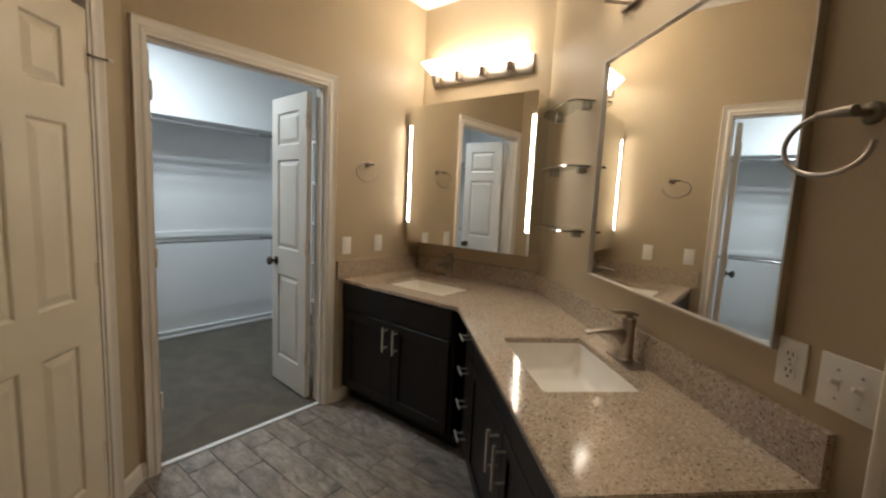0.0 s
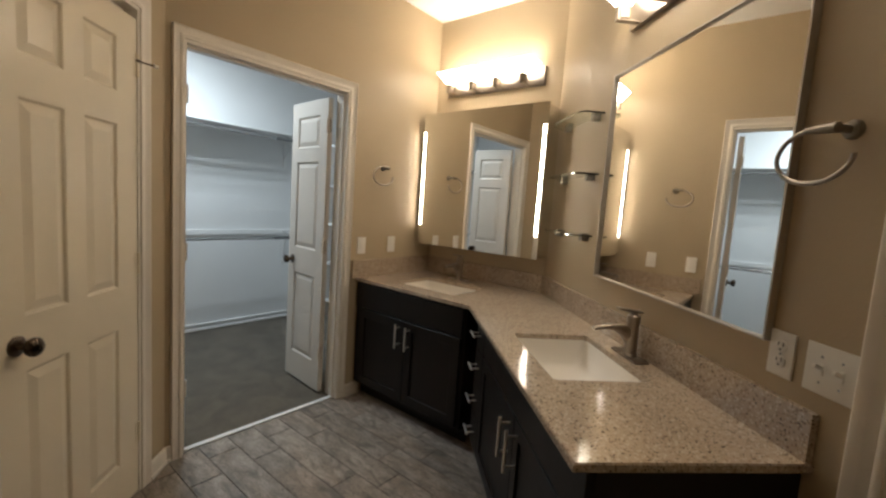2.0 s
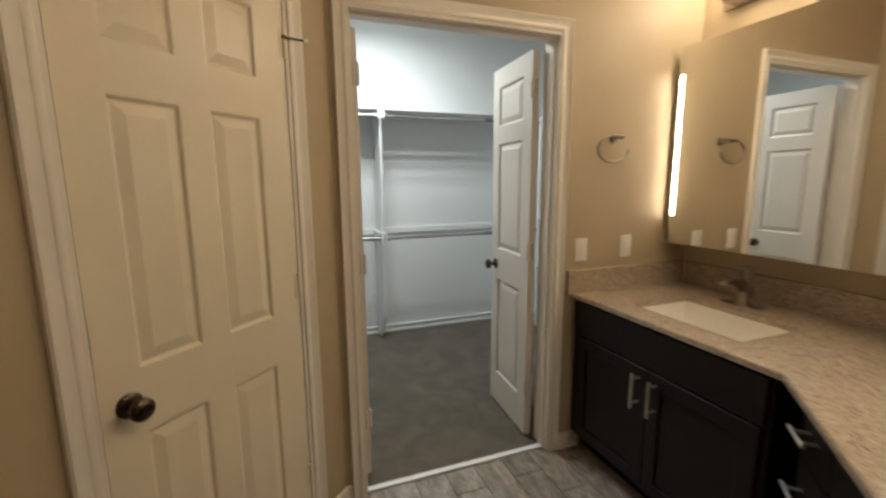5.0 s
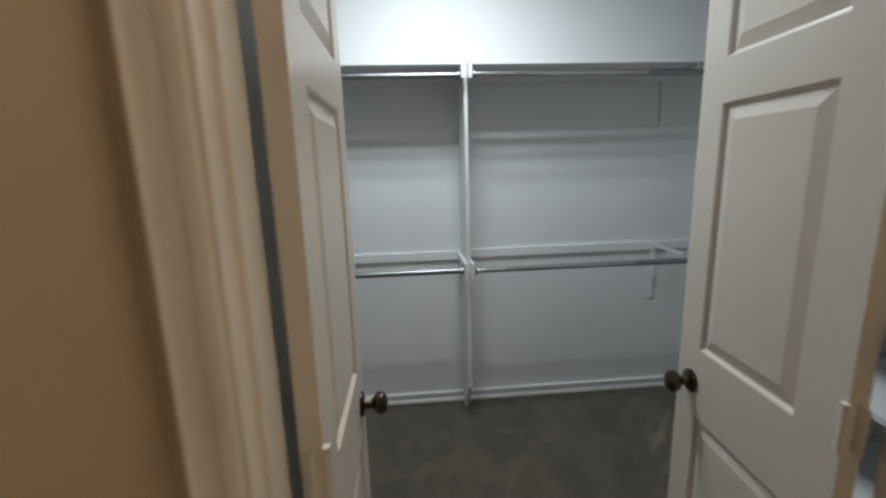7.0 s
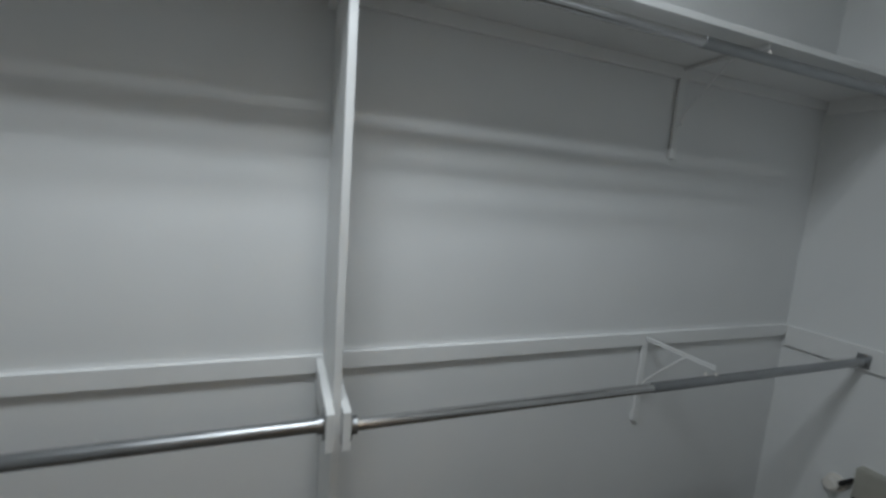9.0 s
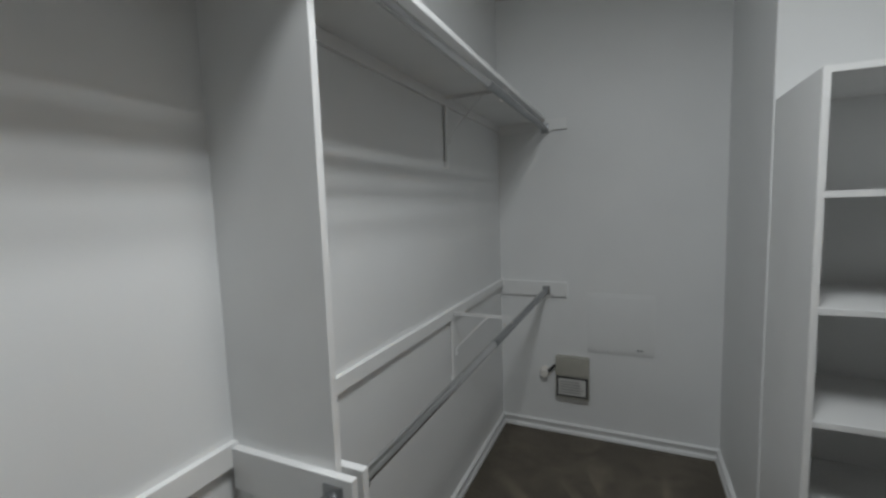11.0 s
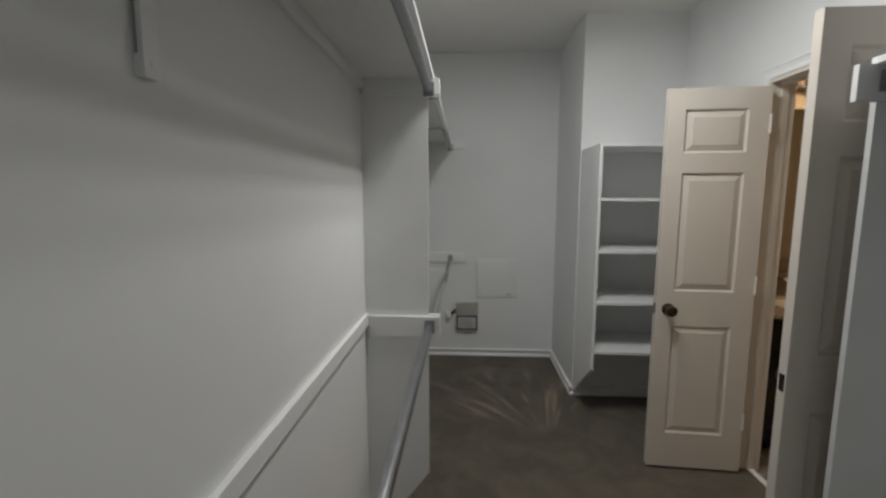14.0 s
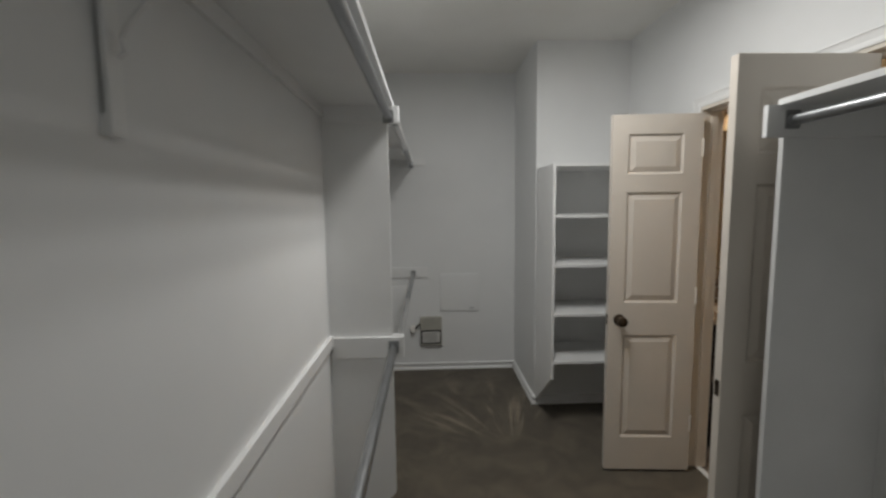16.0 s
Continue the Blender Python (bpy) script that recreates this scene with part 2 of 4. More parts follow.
def box(bm, x0, x1, y0, y1, z0, z1, bevel=0.0, m=None):
    r = bmesh.ops.create_cube(bm, size=1, matrix=Matrix.Translation(((x0 + x1) / 2, (y0 + y1) / 2, (z0 + z1) / 2)) @ Matrix.Diagonal((x1 - x0, y1 - y0, z1 - z0, 1)))
    vs = r["verts"]
    if bevel:
        es = list({e for v in vs for e in v.link_edges})
        o = bmesh.ops.bevel(bm, geom=es, offset=bevel, segments=2, affect="EDGES", profile=0.7)
        vs = list({v for f in o["faces"] for v in f.verts} | {v for v in vs if v.is_valid})
    if m:
        bmesh.ops.transform(bm, matrix=m, verts=[v for v in vs if v.is_valid])
    return bm


def boxed(*a, **k):
    return box(bmesh.new(), *a, **k)


def prism(bm, pts, z0, z1, m=None):
    """An upright prism over a plan polygon, counter-clockwise."""
    low = [bm.verts.new((x, y, z0)) for x, y in pts]
    high = [bm.verts.new((x, y, z1)) for x, y in pts]
    bm.faces.new(low[::-1])
    bm.faces.new(high)
    for i in range(len(pts)):
        j = (i + 1) % len(pts)
        bm.faces.new((low[i], low[j], high[j], high[i]))
    if m:
        bmesh.ops.transform(bm, matrix=m, verts=low + high)
    return bm


def rod(bm, a, b, r, n=14, r2=None, caps=True):
    a, b = Vector(a), Vector(b)
    d = b - a
    m = Matrix.Translation((a + b) / 2) @ d.to_track_quat("Z", "Y").to_matrix().to_4x4()
    bmesh.ops.create_cone(bm, cap_ends=caps, segments=n, radius1=r, radius2=r if r2 is None else r2, depth=d.length, matrix=m)
    return bm


def lathe(bm, profile, m=Matrix(), n=20):
    """Turned body: profile of (radius, height) about local z."""
    rings = []
    for r, h in profile:
        rings.append([bm.verts.new(m @ Vector((r * math.cos(2 * math.pi * i / n), r * math.sin(2 * math.pi * i / n), h))) for i in range(n)])
    for p, q in zip(rings, rings[1:]):
        for i in range(n):
            bm.faces.new((p[i], p[(i + 1) % n], q[(i + 1) % n], q[i]))
    bm.faces.new(rings[0][::-1])
    bm.faces.new(rings[-1])
    return bm


def tube(bm, pts, r, n=10, closed=False):
    """A round bar along a line of points."""
    pts = [Vector(p) for p in pts]
    rings = []
    for i, p in enumerate(pts):
        a = pts[i - 1] if i or closed else p
        b = pts[(i + 1) % len(pts)] if i < len(pts) - 1 or closed else p
        q = (b - a).to_track_quat("Z", "Y").to_matrix()
        rr = r[i] if isinstance(r, (list, tuple)) else r
        rings.append([bm.verts.new(p + q @ Vector((rr * math.cos(2 * math.pi * k / n), rr * math.sin(2 * math.pi * k / n), 0))) for k in range(n)])
    for i in range(len(pts) if closed else len(pts) - 1):
        p, q = rings[i], rings[(i + 1) % len(pts)]
        best = min(range(n), key=lambda s: (p[0].co - q[s].co).length)
        for k in range(n):
            bm.faces.new((p[k], p[(k + 1) % n], q[(k + 1 + best) % n], q[(k + best) % n]))
    if not closed:
        bm.faces.new(rings[0][::-1])
        bm.faces.new(rings[-1])
    return bm


def mesh_of(name, bm, material, smooth=False):
    bmesh.ops.recalc_face_normals(bm, faces=bm.faces)
    data = bpy.data.meshes.new(name)
    bm.to_mesh(data)
    bm.free()
    data.materials.append(material)
    if smooth:
        data.shade_smooth()
        data.set_sharp_from_angle(angle=radians(38))
    return data


def part(name, bm, material, parent=None, label="", at=None, smooth=True):
    ob = new(name, mesh_of(name, bm, material, smooth))
    if parent:
        ob.parent = parent
    if at is not None:
        ob.matrix_basis = at
    if label:
        tagged(ob, label)
    return ob


def thing(name, label, category, at=None, group="", kind=""):
    ob = new(name)
    ob.empty_display_size = 0.1
    if at is not None:
        ob.matrix_basis = at
    return tagged(ob, label, category, group, kind)


def structure(name, bm, material, label, category, at=None):
    return tagged(part(name, bm, material, None, "", at, False), label, category, "", "structure")


# ---- the plan ----
CEIL = 2.79
CLOSET_CEIL = 2.73
A_Y = -0.03                                     # bath face of the wall with the closet doorway
DOOR_L, DOOR_R, DOOR_H = -0.930, 0.031, 2.065   # the opening in it
WALL_IN = 0.085                                 # closet face of that wall
AD_X = -0.978                                   # where the line of the narrow door's wall crosses y = 0
B_X = 0.894                                     # wall of the first mirror
E_Y, F_X, LEFT_X = 2.024, 1.632, -2.95           # closet: long wall, end walls
PIER_X, PIER_Y = 0.872, 0.774
S = math.sqrt(0.5)
ON_B = pose(B_X, 0, 0, 0, 0, -90)               # wall frames: x to the right along the wall, y into it, room at y < 0
BC_Y = -1.075
ON_C = pose(B_X, BC_Y, 0, 0, 0, -135)
ON_D = pose(AD_X, 0, 0, 0, 0, 45)
ON_E = pose(0, E_Y, 0)
ON_F = pose(F_X, 0, 0, 0, 0, -90)
T = 0.115
C_LEN, D_LEN = 4.0, 3.6


def off(frame_matrix, x, y):
    p = frame_matrix @ Vector((x, y, 0))
    return p.x, p.y


# wall with the closet doorway: bath side and closet side in their own paint
for nm, y0, y1, m, lab in (("wall_doorway_bath", A_Y, 0.02, M_TAN, "tan painted bathroom wall round the closet doorway"),
                           ("wall_doorway_closet", 0.02, WALL_IN, M_CLOSET, "white painted closet wall round the doorway")):
    bm = bmesh.new()
    x0, x1 = (AD_X - 0.14, B_X) if y0 < 0 else (LEFT_X - 0.1, PIER_X)
    box(bm, x0, DOOR_L, y0, y1, 0, CEIL)
    box(bm, DOOR_R, x1, y0, y1, 0, CEIL)
    box(bm, DOOR_L, DOOR_R, y0, y1, DOOR_H, CEIL)
    structure(nm, bm, m, lab, "wall")
bm = bmesh.new()
prism(bm, [(B_X, 0.02), (B_X, BC_Y), (B_X + T, BC_Y - 0.05), (B_X + T, 0.02)], 0, CEIL)
structure("wall_mirror_end", bm, M_TAN, "tan painted wall behind the lit mirror", "wall")
C_DOOR0, C_DOOR1 = 2.035, 2.815
bm = bmesh.new()
box(bm, 0, C_DOOR0, 0, T, 0, CEIL)
box(bm, C_DOOR1, C_LEN, 0, T, 0, CEIL)
box(bm, C_DOOR0, C_DOOR1, 0, T, DOOR_H, CEIL)
structure("wall_vanity", bm, M_TAN, "tan painted wall behind the long vanity", "wall", ON_C)
# wall of the narrow door
DD1 = -0.238
DD0 = DD1 - 0.676
bm = bmesh.new()
box(bm, DD1, 0.0, 0, T, 0, CEIL)
box(bm, -D_LEN, DD0, 0, T, 0, CEIL)
box(bm, DD0, DD1, 0, T, DOOR_H + 0.02, CEIL)
structure("wall_narrow_door", bm, M_TAN, "tan painted wall with a panelled door", "wall", ON_D)
bm = bmesh.new()
back_a = off(ON_D, -2.85, 0.12)
k = back_a[0] + back_a[1]
# point of the vanity wall on the same cross line
cs = (B_X + BC_Y - k) * S
back_b = off(ON_C, cs, 0.12)
d = (-0.1 * S, -0.1 * S)
prism(bm, [back_a, (back_a[0] + d[0], back_a[1] + d[1]), (back_b[0] + d[0], back_b[1] + d[1]), back_b], 0, CEIL)
structure("wall_back", bm, M_TAN, "plain tan painted back wall", "wall")
# closet walls
structure("wall_rods", boxed(LEFT_X - 0.1, F_X + 0.1, E_Y, E_Y + 0.1, 0, CEIL), M_CLOSET, "white painted closet wall behind the rods", "wall")
structure("wall_closet_far", boxed(F_X, F_X + 0.1, PIER_Y - 0.1, E_Y, 0, CEIL), M_CLOSET, "white painted far wall of the closet", "wall")
structure("wall_closet_near", boxed(LEFT_X - 0.1, LEFT_X, WALL_IN, E_Y, 0, CEIL), M_CLOSET, "white painted end wall of the closet", "wall")
bm = bmesh.new()
box(bm, PIER_X, PIER_X + 0.1, 0.02, PIER_Y, 0, CEIL)
box(bm, PIER_X + 0.1, F_X, PIER_Y - 0.1, PIER_Y, 0, CEIL)
structure("wall_closet_pier", bm, M_CLOSET, "white painted jutting corner of the closet", "wall")
# ceilings and floors
structure("ceiling", boxed(-4.6, 1.2, -4.9, 0.02, CEIL, CEIL + 0.06), M_CEIL, "off-white textured ceiling", "ceiling")
structure("ceiling_closet", boxed(LEFT_X - 0.1, F_X + 0.1, 0.02, E_Y + 0.1, CLOSET_CEIL, CEIL + 0.06), M_CEIL, "off-white textured closet ceiling", "ceiling")
carpet_bm = boxed(LEFT_X - 0.1, F_X + 0.1, 0.010, E_Y + 0.1, -0.05, 0.006)
structure("floor_carpet", carpet_bm, M_CARPET, "dark taupe carpet with brushed strokes", "carpet")
structure("floor", boxed(-4.6, 1.2, -4.9, 0.010, -0.05, -0.004), M_GROUT, "grey wood-look plank tile floor with dark joints", "floor")

# ---- doors, casings and trim ----


def casing(w, h, cw=0.072):
    """Moulded casing round an opening of width w from x = 0, mitred at the top; room at y < 0."""
    bm = bmesh.new()
    prof = [(0.0, 0.0), (0.0, -0.009), (0.006, -0.012), (0.016, -0.012), (0.020, -0.009), (0.040, -0.013), (0.050, -0.019), (cw - 0.006, -0.019), (cw, -0.014), (cw, 0.0)]
    rings = []
    for o, p in prof:
        rings.append([bm.verts.new(c) for c in ((-o, p, 0), (-o, p, h + o), (w + o, p, h + o), (w + o, p, 0))])
    for a, b in zip(rings, rings[1:]):
        for i in range(3):
            bm.faces.new((a[i], a[i + 1], b[i + 1], b[i]))
    return bm


def panel_rows(h):
    """Heights of the three rows of panels, bottom to top."""
    return ((h - 1.835, h - 1.245), (h - 1.075, h - 0.430), (h - 0.310, h - 0.105))


def leaf_rows(h):
    """The same for the narrow closet leaves."""
    return ((h - 1.808, h - 1.207), (h - 1.022, h - 0.413), (h - 0.315, h - 0.102))


def panel_slab(w, h, t, cols, rows):
    """Door slab with sunk moulded fields on both faces; x from 0, z from 0, centred on y = 0."""
    bm = bmesh.new()
    xs = [0] + [v for c in cols for v in c] + [w]
    zs = [0] + [v for r in rows for v in r] + [h]
    for side in (-1, 1):
        for i in range(len(xs) - 1):
            for j in range(len(zs) - 1):
                x0, x1, z0, z1 = xs[i], xs[i + 1], zs[j], zs[j + 1]
                if i % 2 and j % 2:
                    rings = []
                    for d, y in ((0, t / 2), (0.004, t / 2 - 0.003), (0.007, t / 2 - 0.0085), (0.011, t / 2 - 0.010)):
                        rings.append([bm.verts.new((x, side * y, z)) for x, z in ((x0 + d, z0 + d), (x1 - d, z0 + d), (x1 - d, z1 - d), (x0 + d, z1 - d))])
                    for a, b in zip(rings, rings[1:]):
                        for k in range(4):
                            bm.faces.new((a[k], a[(k + 1) % 4], b[(k + 1) % 4], b[k]))
                    bm.faces.new(rings[-1])
                else:
                    bm.faces.new([bm.verts.new((x, side * t / 2, z)) for x, z in ((x0, z0), (x1, z0), (x1, z1), (x0, z1))])
    bmesh.ops.remove_doubles(bm, verts=bm.verts, dist=1e-5)
    edge = [e for e in bm.edges if e.is_boundary]
    bmesh.ops.bridge_loops(bm, edges=edge)
    return bm


def raised_field(x0, x1, z0, z1, t):
    """Raised middle of a sunk panel, proud on both faces."""
    bm = bmesh.new()
    for side in (-1, 1):
        a = [bm.verts.new((x, side * (t / 2 - 0.0095), z)) for x, z in ((x0 + 0.012, z0 + 0.012), (x1 - 0.012, z0 + 0.012), (x1 - 0.012, z1 - 0.012), (x0 + 0.012, z1 - 0.012))]
        b = [bm.verts.new((x, side * (t / 2 - 0.0015), z)) for x, z in ((x0 + 0.040, z0 + 0.040), (x1 - 0.040, z0 + 0.040), (x1 - 0.040, z1 - 0.040), (x0 + 0.040, z1 - 0.040))]
        for k in range(4):
            bm.faces.new((a[k], a[(k + 1) % 4], b[(k + 1) % 4], b[k]))
        bm.faces.new(b)
    return bm


def knob_mesh(t, side):
    """Door knob standing out from one face, towards side * y."""
    m = pose(0, side * t / 2, 0, -90 * side, 0, 0)
    return lathe(bmesh.new(), ((0.031, 0.0), (0.031, 0.004), (0.027, 0.008), (0.013, 0.011), (0.011, 0.026), (0.016, 0.032), (0.025, 0.038), (0.029, 0.047), (0.028, 0.056), (0.021, 0.063), (0.008, 0.066)), m, 24)


def panel_door(name, label, w, h, t, cols, material, knob_x, knob_z, at, hinge_x, hinge_side, knobs=(-1, 1), rows_of=panel_rows, reach=0.0):
    door = thing(name, label, "door", at)
    part("slab", panel_slab(w, h, t, cols, rows_of(h)), material, door, smooth=False)
    for c in cols:
        for r in rows_of(h):
            part("panel", raised_field(*c, *r, t), material, door, smooth=False)
    for side in knobs:
        part("knob", knob_mesh(t, side), M_BRONZE, door, "dark bronze round knob", pose(knob_x, 0, knob_z))
    part("latch", boxed(knob_x - 0.002, knob_x + 0.002, -0.011, 0.011, -0.028, 0.028), M_BRONZE, door, "", pose(0.001 if knob_x < w / 2 else w - 0.001, 0, knob_z) @ pose(-knob_x, 0, 0))
    for hz in (0.28, h / 2 + 0.02, h - 0.18):
        bm = rod(bmesh.new(), (hinge_x, hinge_side * (t / 2 + 0.004), hz - 0.045), (hinge_x, hinge_side * (t / 2 + 0.004), hz + 0.045), 0.0065, 10)
        if reach:
            box(bm, hinge_x - reach, hinge_x, -0.0012, 0.0012, hz - 0.044, hz + 0.044)
        else:
            box(bm, hinge_x - 0.018, hinge_x + 0.018, hinge_side * (t / 2) - 0.0015, hinge_side * (t / 2) + 0.0025, hz - 0.044, hz + 0.044)
        part("hinge", bm, material, door, "painted butt hinge")
    return door


# closet doorway: jamb, casings on both sides, threshold strip
OPEN_W = DOOR_R - DOOR_L
frame_1 = thing("doorway_1", "cream painted casing round the open closet doorway", "door frame", pose(DOOR_L, A_Y, 0), kind="structure")
part("casing", casing(OPEN_W, DOOR_H, 0.053), M_TRIM, frame_1)
part("casing", casing(OPEN_W, DOOR_H, 0.053), M_CTRIM, frame_1, "", pose(OPEN_W, WALL_IN - A_Y, 0, 0, 0, 180))
bm = bmesh.new()
J, DEEP = 0.009, WALL_IN - A_Y
box(bm, 0, J, -0.004, DEEP + 0.004, 0, DOOR_H)
box(bm, OPEN_W - J, OPEN_W, -0.004, DEEP + 0.004, 0, DOOR_H)
box(bm, J, OPEN_W - J, -0.004, DEEP + 0.004, DOOR_H - 0.016, DOOR_H)
part("jamb", bm, M_TRIM, frame_1, smooth=False)
bm = bmesh.new()
box(bm, J, J + 0.010, 0.030, 0.065, 0, DOOR_H - 0.016, 0.002)
box(bm, OPEN_W - J - 0.010, OPEN_W - J, 0.030, 0.065, 0, DOOR_H - 0.016, 0.002)
box(bm, J + 0.010, OPEN_W - J - 0.010, 0.030, 0.065, DOOR_H - 0.027, DOOR_H - 0.016, 0.002)
part("door_stop_or_backing", bm, M_TRIM, frame_1, smooth=False)
part("threshold", boxed(J, OPEN_W - J, 0.028, 0.058, 0, 0.010, 0.004), M_CTRIM, frame_1, "white threshold strip between tile and carpet")

# two narrow leaves, both swung into the closet
LW, LH, LT = 0.475, 2.003, 0.035
panel_door("closet_door", "narrow three-panel cream door standing open into the closet", LW, LH, LT, ((0.098, 0.391),), M_LEAF, LW - 0.06, 0.885,
           pose(-0.012, 0.106, 0.022, 0, 0, 85.8), 0.0, 1, (1,), leaf_rows, 0.020)
panel_door("closet_door", "narrow three-panel cream door standing open into the closet beside the low shelf end", LW, LH, LT, ((0.098, 0.391),), M_LEAF, LW - 0.06, 0.885,
           pose(-0.890, 0.104, 0.022, 0, 0, 90.0), 0.0, -1, (-1,), leaf_rows, 0.018)

# closed six-panel door in the bathroom wall
DW = DD1 - DD0
frame_2 = thing("doorway_2", "cream painted casing round a closed narrow door", "door frame", ON_D @ pose(DD0, 0, 0), kind="structure")
part("casing", casing(DW, DOOR_H + 0.02, 0.058), M_TRIM, frame_2)
bm = bmesh.new()
box(bm, 0, 0.014, -0.003, T, 0, DOOR_H + 0.02)
box(bm, DW - 0.014, DW, -0.003, T, 0, DOOR_H + 0.02)
box(bm, 0.014, DW - 0.014, -0.003, T, DOOR_H + 0.006, DOOR_H + 0.02)
part("jamb", bm, M_TRIM, frame_2, smooth=False)
# unseen full-size backing panel, added behind the closed door to shut the opening
bm = boxed(0.0, DW, 0.05, 0.06, 0, DOOR_H + 0.01)
part("door_stop_or_backing", bm, M_TRIM, frame_2, smooth=False)
narrow = panel_door("bathroom_door", "closed six-panel cream door with a dark bronze knob", DW - 0.034, 2.025, 0.035, ((0.095, 0.265), (0.352, 0.522)), M_DOOR, 0.062, 0.868,
                    ON_D @ pose(DD0 + 0.017, 0.018, 0.008), DW - 0.034, -1)
pin = tagged(thing("hinge_pin_stop", "small metal hinge-pin door stop on the upper hinge", "door stop", ON_D @ pose(DD1 - 0.016, -0.010, 1.872)), "")
bm = rod(bmesh.new(), (0, 0, 0), (0.052, -0.030, 0.0), 0.0035, 10)
part("rod", bm, M_BRONZE, pin)
part("pad", rod(bmesh.new(), (0.050, -0.029, 0.0), (0.064, -0.037, 0.0), 0.007, 12), M_PLATE, pin, "pale rubber tip")
part("clip", boxed(-0.012, 0.012, -0.006, 0.006, -0.004, 0.004, 0.002), M_BRONZE, pin)

# entrance doorway in the vanity wall
CW = C_DOOR1 - C_DOOR0
frame_3 = thing("doorway_3", "cream painted casing of the entrance beside the switches", "door frame", ON_C @ pose(C_DOOR0, 0, 0), kind="structure")
part("casing", casing(CW, DOOR_H), M_TRIM, frame_3)
bm = bmesh.new()
box(bm, 0, 0.016, -0.004, T, 0, DOOR_H)
box(bm, CW - 0.016, CW, -0.004, T, 0, DOOR_H)
box(bm, 0.016, CW - 0.016, -0.004, T, DOOR_H - 0.016, DOOR_H)
part("jamb", bm, M_TRIM, frame_3, smooth=False)
panel_door("entrance_door", "closed cream six-panel door", CW - 0.038, 2.0, 0.035, ((0.11, 0.33), (0.41, 0.63)), M_DOOR, CW - 0.11, 0.88, ON_C @ pose(C_DOOR0 + 0.019, 0.06, 0.01), 0.0, -1)

# baseboards: profile with a thin cap and a shoe
BASE_PROFILE = ((0, 0), (-0.020, 0), (-0.020, 0.010), (-0.0135, 0.019), (-0.0125, 0.066), (-0.009, 0.078), (-0.003, 0.083), (0, 0.083))


CLOSET_PROFILE = ((0, 0), (-0.022, 0), (-0.022, 0.018), (-0.018, 0.0235), (-0.004, 0.026), (-0.004, 0.054), (-0.018, 0.057), (-0.018, 0.066), (0, 0.072))


def baseboard(x0, x1, at, material, e0=0.0, e1=0.0):
    """Board along a wall frame; e0 and e1 lean the ends for mitres (metres per metre of depth)."""
    bm = bmesh.new()
    prof = CLOSET_PROFILE if material is M_CTRIM else BASE_PROFILE
    a = [bm.verts.new((x0 - y * e0, y, z)) for y, z in prof]
    b = [bm.verts.new((x1 + y * e1, y, z)) for y, z in prof]
    for i in range(len(prof) - 1):
        bm.faces.new((a[i], a[i + 1], b[i + 1], b[i]))
    bm.faces.new(a)
    bm.faces.new(b[::-1])
    return structure("baseboard", bm, material, "white painted baseboard", "baseboard", at)


baseboard(DD1 + 0.058, A_Y / S, ON_D, M_TRIM, 0, 0.4)
baseboard(AD_X + A_Y, DOOR_L - 0.053, pose(0, A_Y, 0), M_TRIM, 0.4, 0)
baseboard(-2.85, DD0 - 0.058, ON_D, M_TRIM)
baseboard(DOOR_R + 0.053, 0.21, pose(0, A_Y, 0), M_TRIM)
baseboard(1.90, C_DOOR0 - 0.072, ON_C, M_TRIM)
WING_X0, WING_X1 = -0.431, -0.413
baseboard(LEFT_X, WING_X0, ON_E, M_CTRIM)
baseboard(WING_X1, F_X, ON_E, M_CTRIM, 0, 1)
baseboard(-E_Y, -PIER_Y, ON_F, M_CTRIM, 1, 1)
baseboard(-F_X, -PIER_X, pose(0, PIER_Y, 0, 0, 0, 180), M_CTRIM, 1, -1)
baseboard(-PIER_Y, -WALL_IN, pose(PIER_X, 0, 0, 0, 0, -90), M_CTRIM, -1, 1)
baseboard(-PIER_X, -(DOOR_R + 0.053), pose(0, WALL_IN, 0, 0, 0, 180), M_CTRIM)
baseboard(-(DOOR_L - 0.053), -LEFT_X, pose(0, WALL_IN, 0, 0, 0, 180), M_CTRIM)

# ---- closet fittings ----
SHELF_Z = 1.972
RAIL_Z0, RAIL_Z1 = 0.885, 0.976
UP_Z0, UP_Z1 = 1.905, SHELF_Z
FRONT_Y = 1.722
ROD_Y = 1.730


def wing_panel(name, label, x0, x1, yb, yf, zt, zb, toe):
    """Upright panel from the wall at yb to the front yf, its lower front corner cut back to the floor."""
    bm = bmesh.new()
    pts = [(yb, 0.0), (yb, zt), (yf, zt), (yf, zb), (yb + (yf - yb) * toe, 0.0)]
    a = [bm.verts.new((x0, y, z)) for y, z in pts]
    b = [bm.verts.new((x1, y, z)) for y, z in pts]
    bm.faces.new(a)
    bm.faces.new(b[::-1])
    for i in range(len(pts)):
        j = (i + 1) % len(pts)
        bm.faces.new((a[i], b[i], b[j], a[j]))
    return tagged(part(name, bm, M_CTRIM, smooth=False), label, "panel")


def cleat(x0, x1, y0, y1, z0, z1, label="white painted rail board fixed to the wall"):
    return tagged(part("wall_rail", boxed(x0, x1, y0, y1, z0, z1, 0.0015), M_CTRIM, smooth=False), label, "rail", "closet rails")


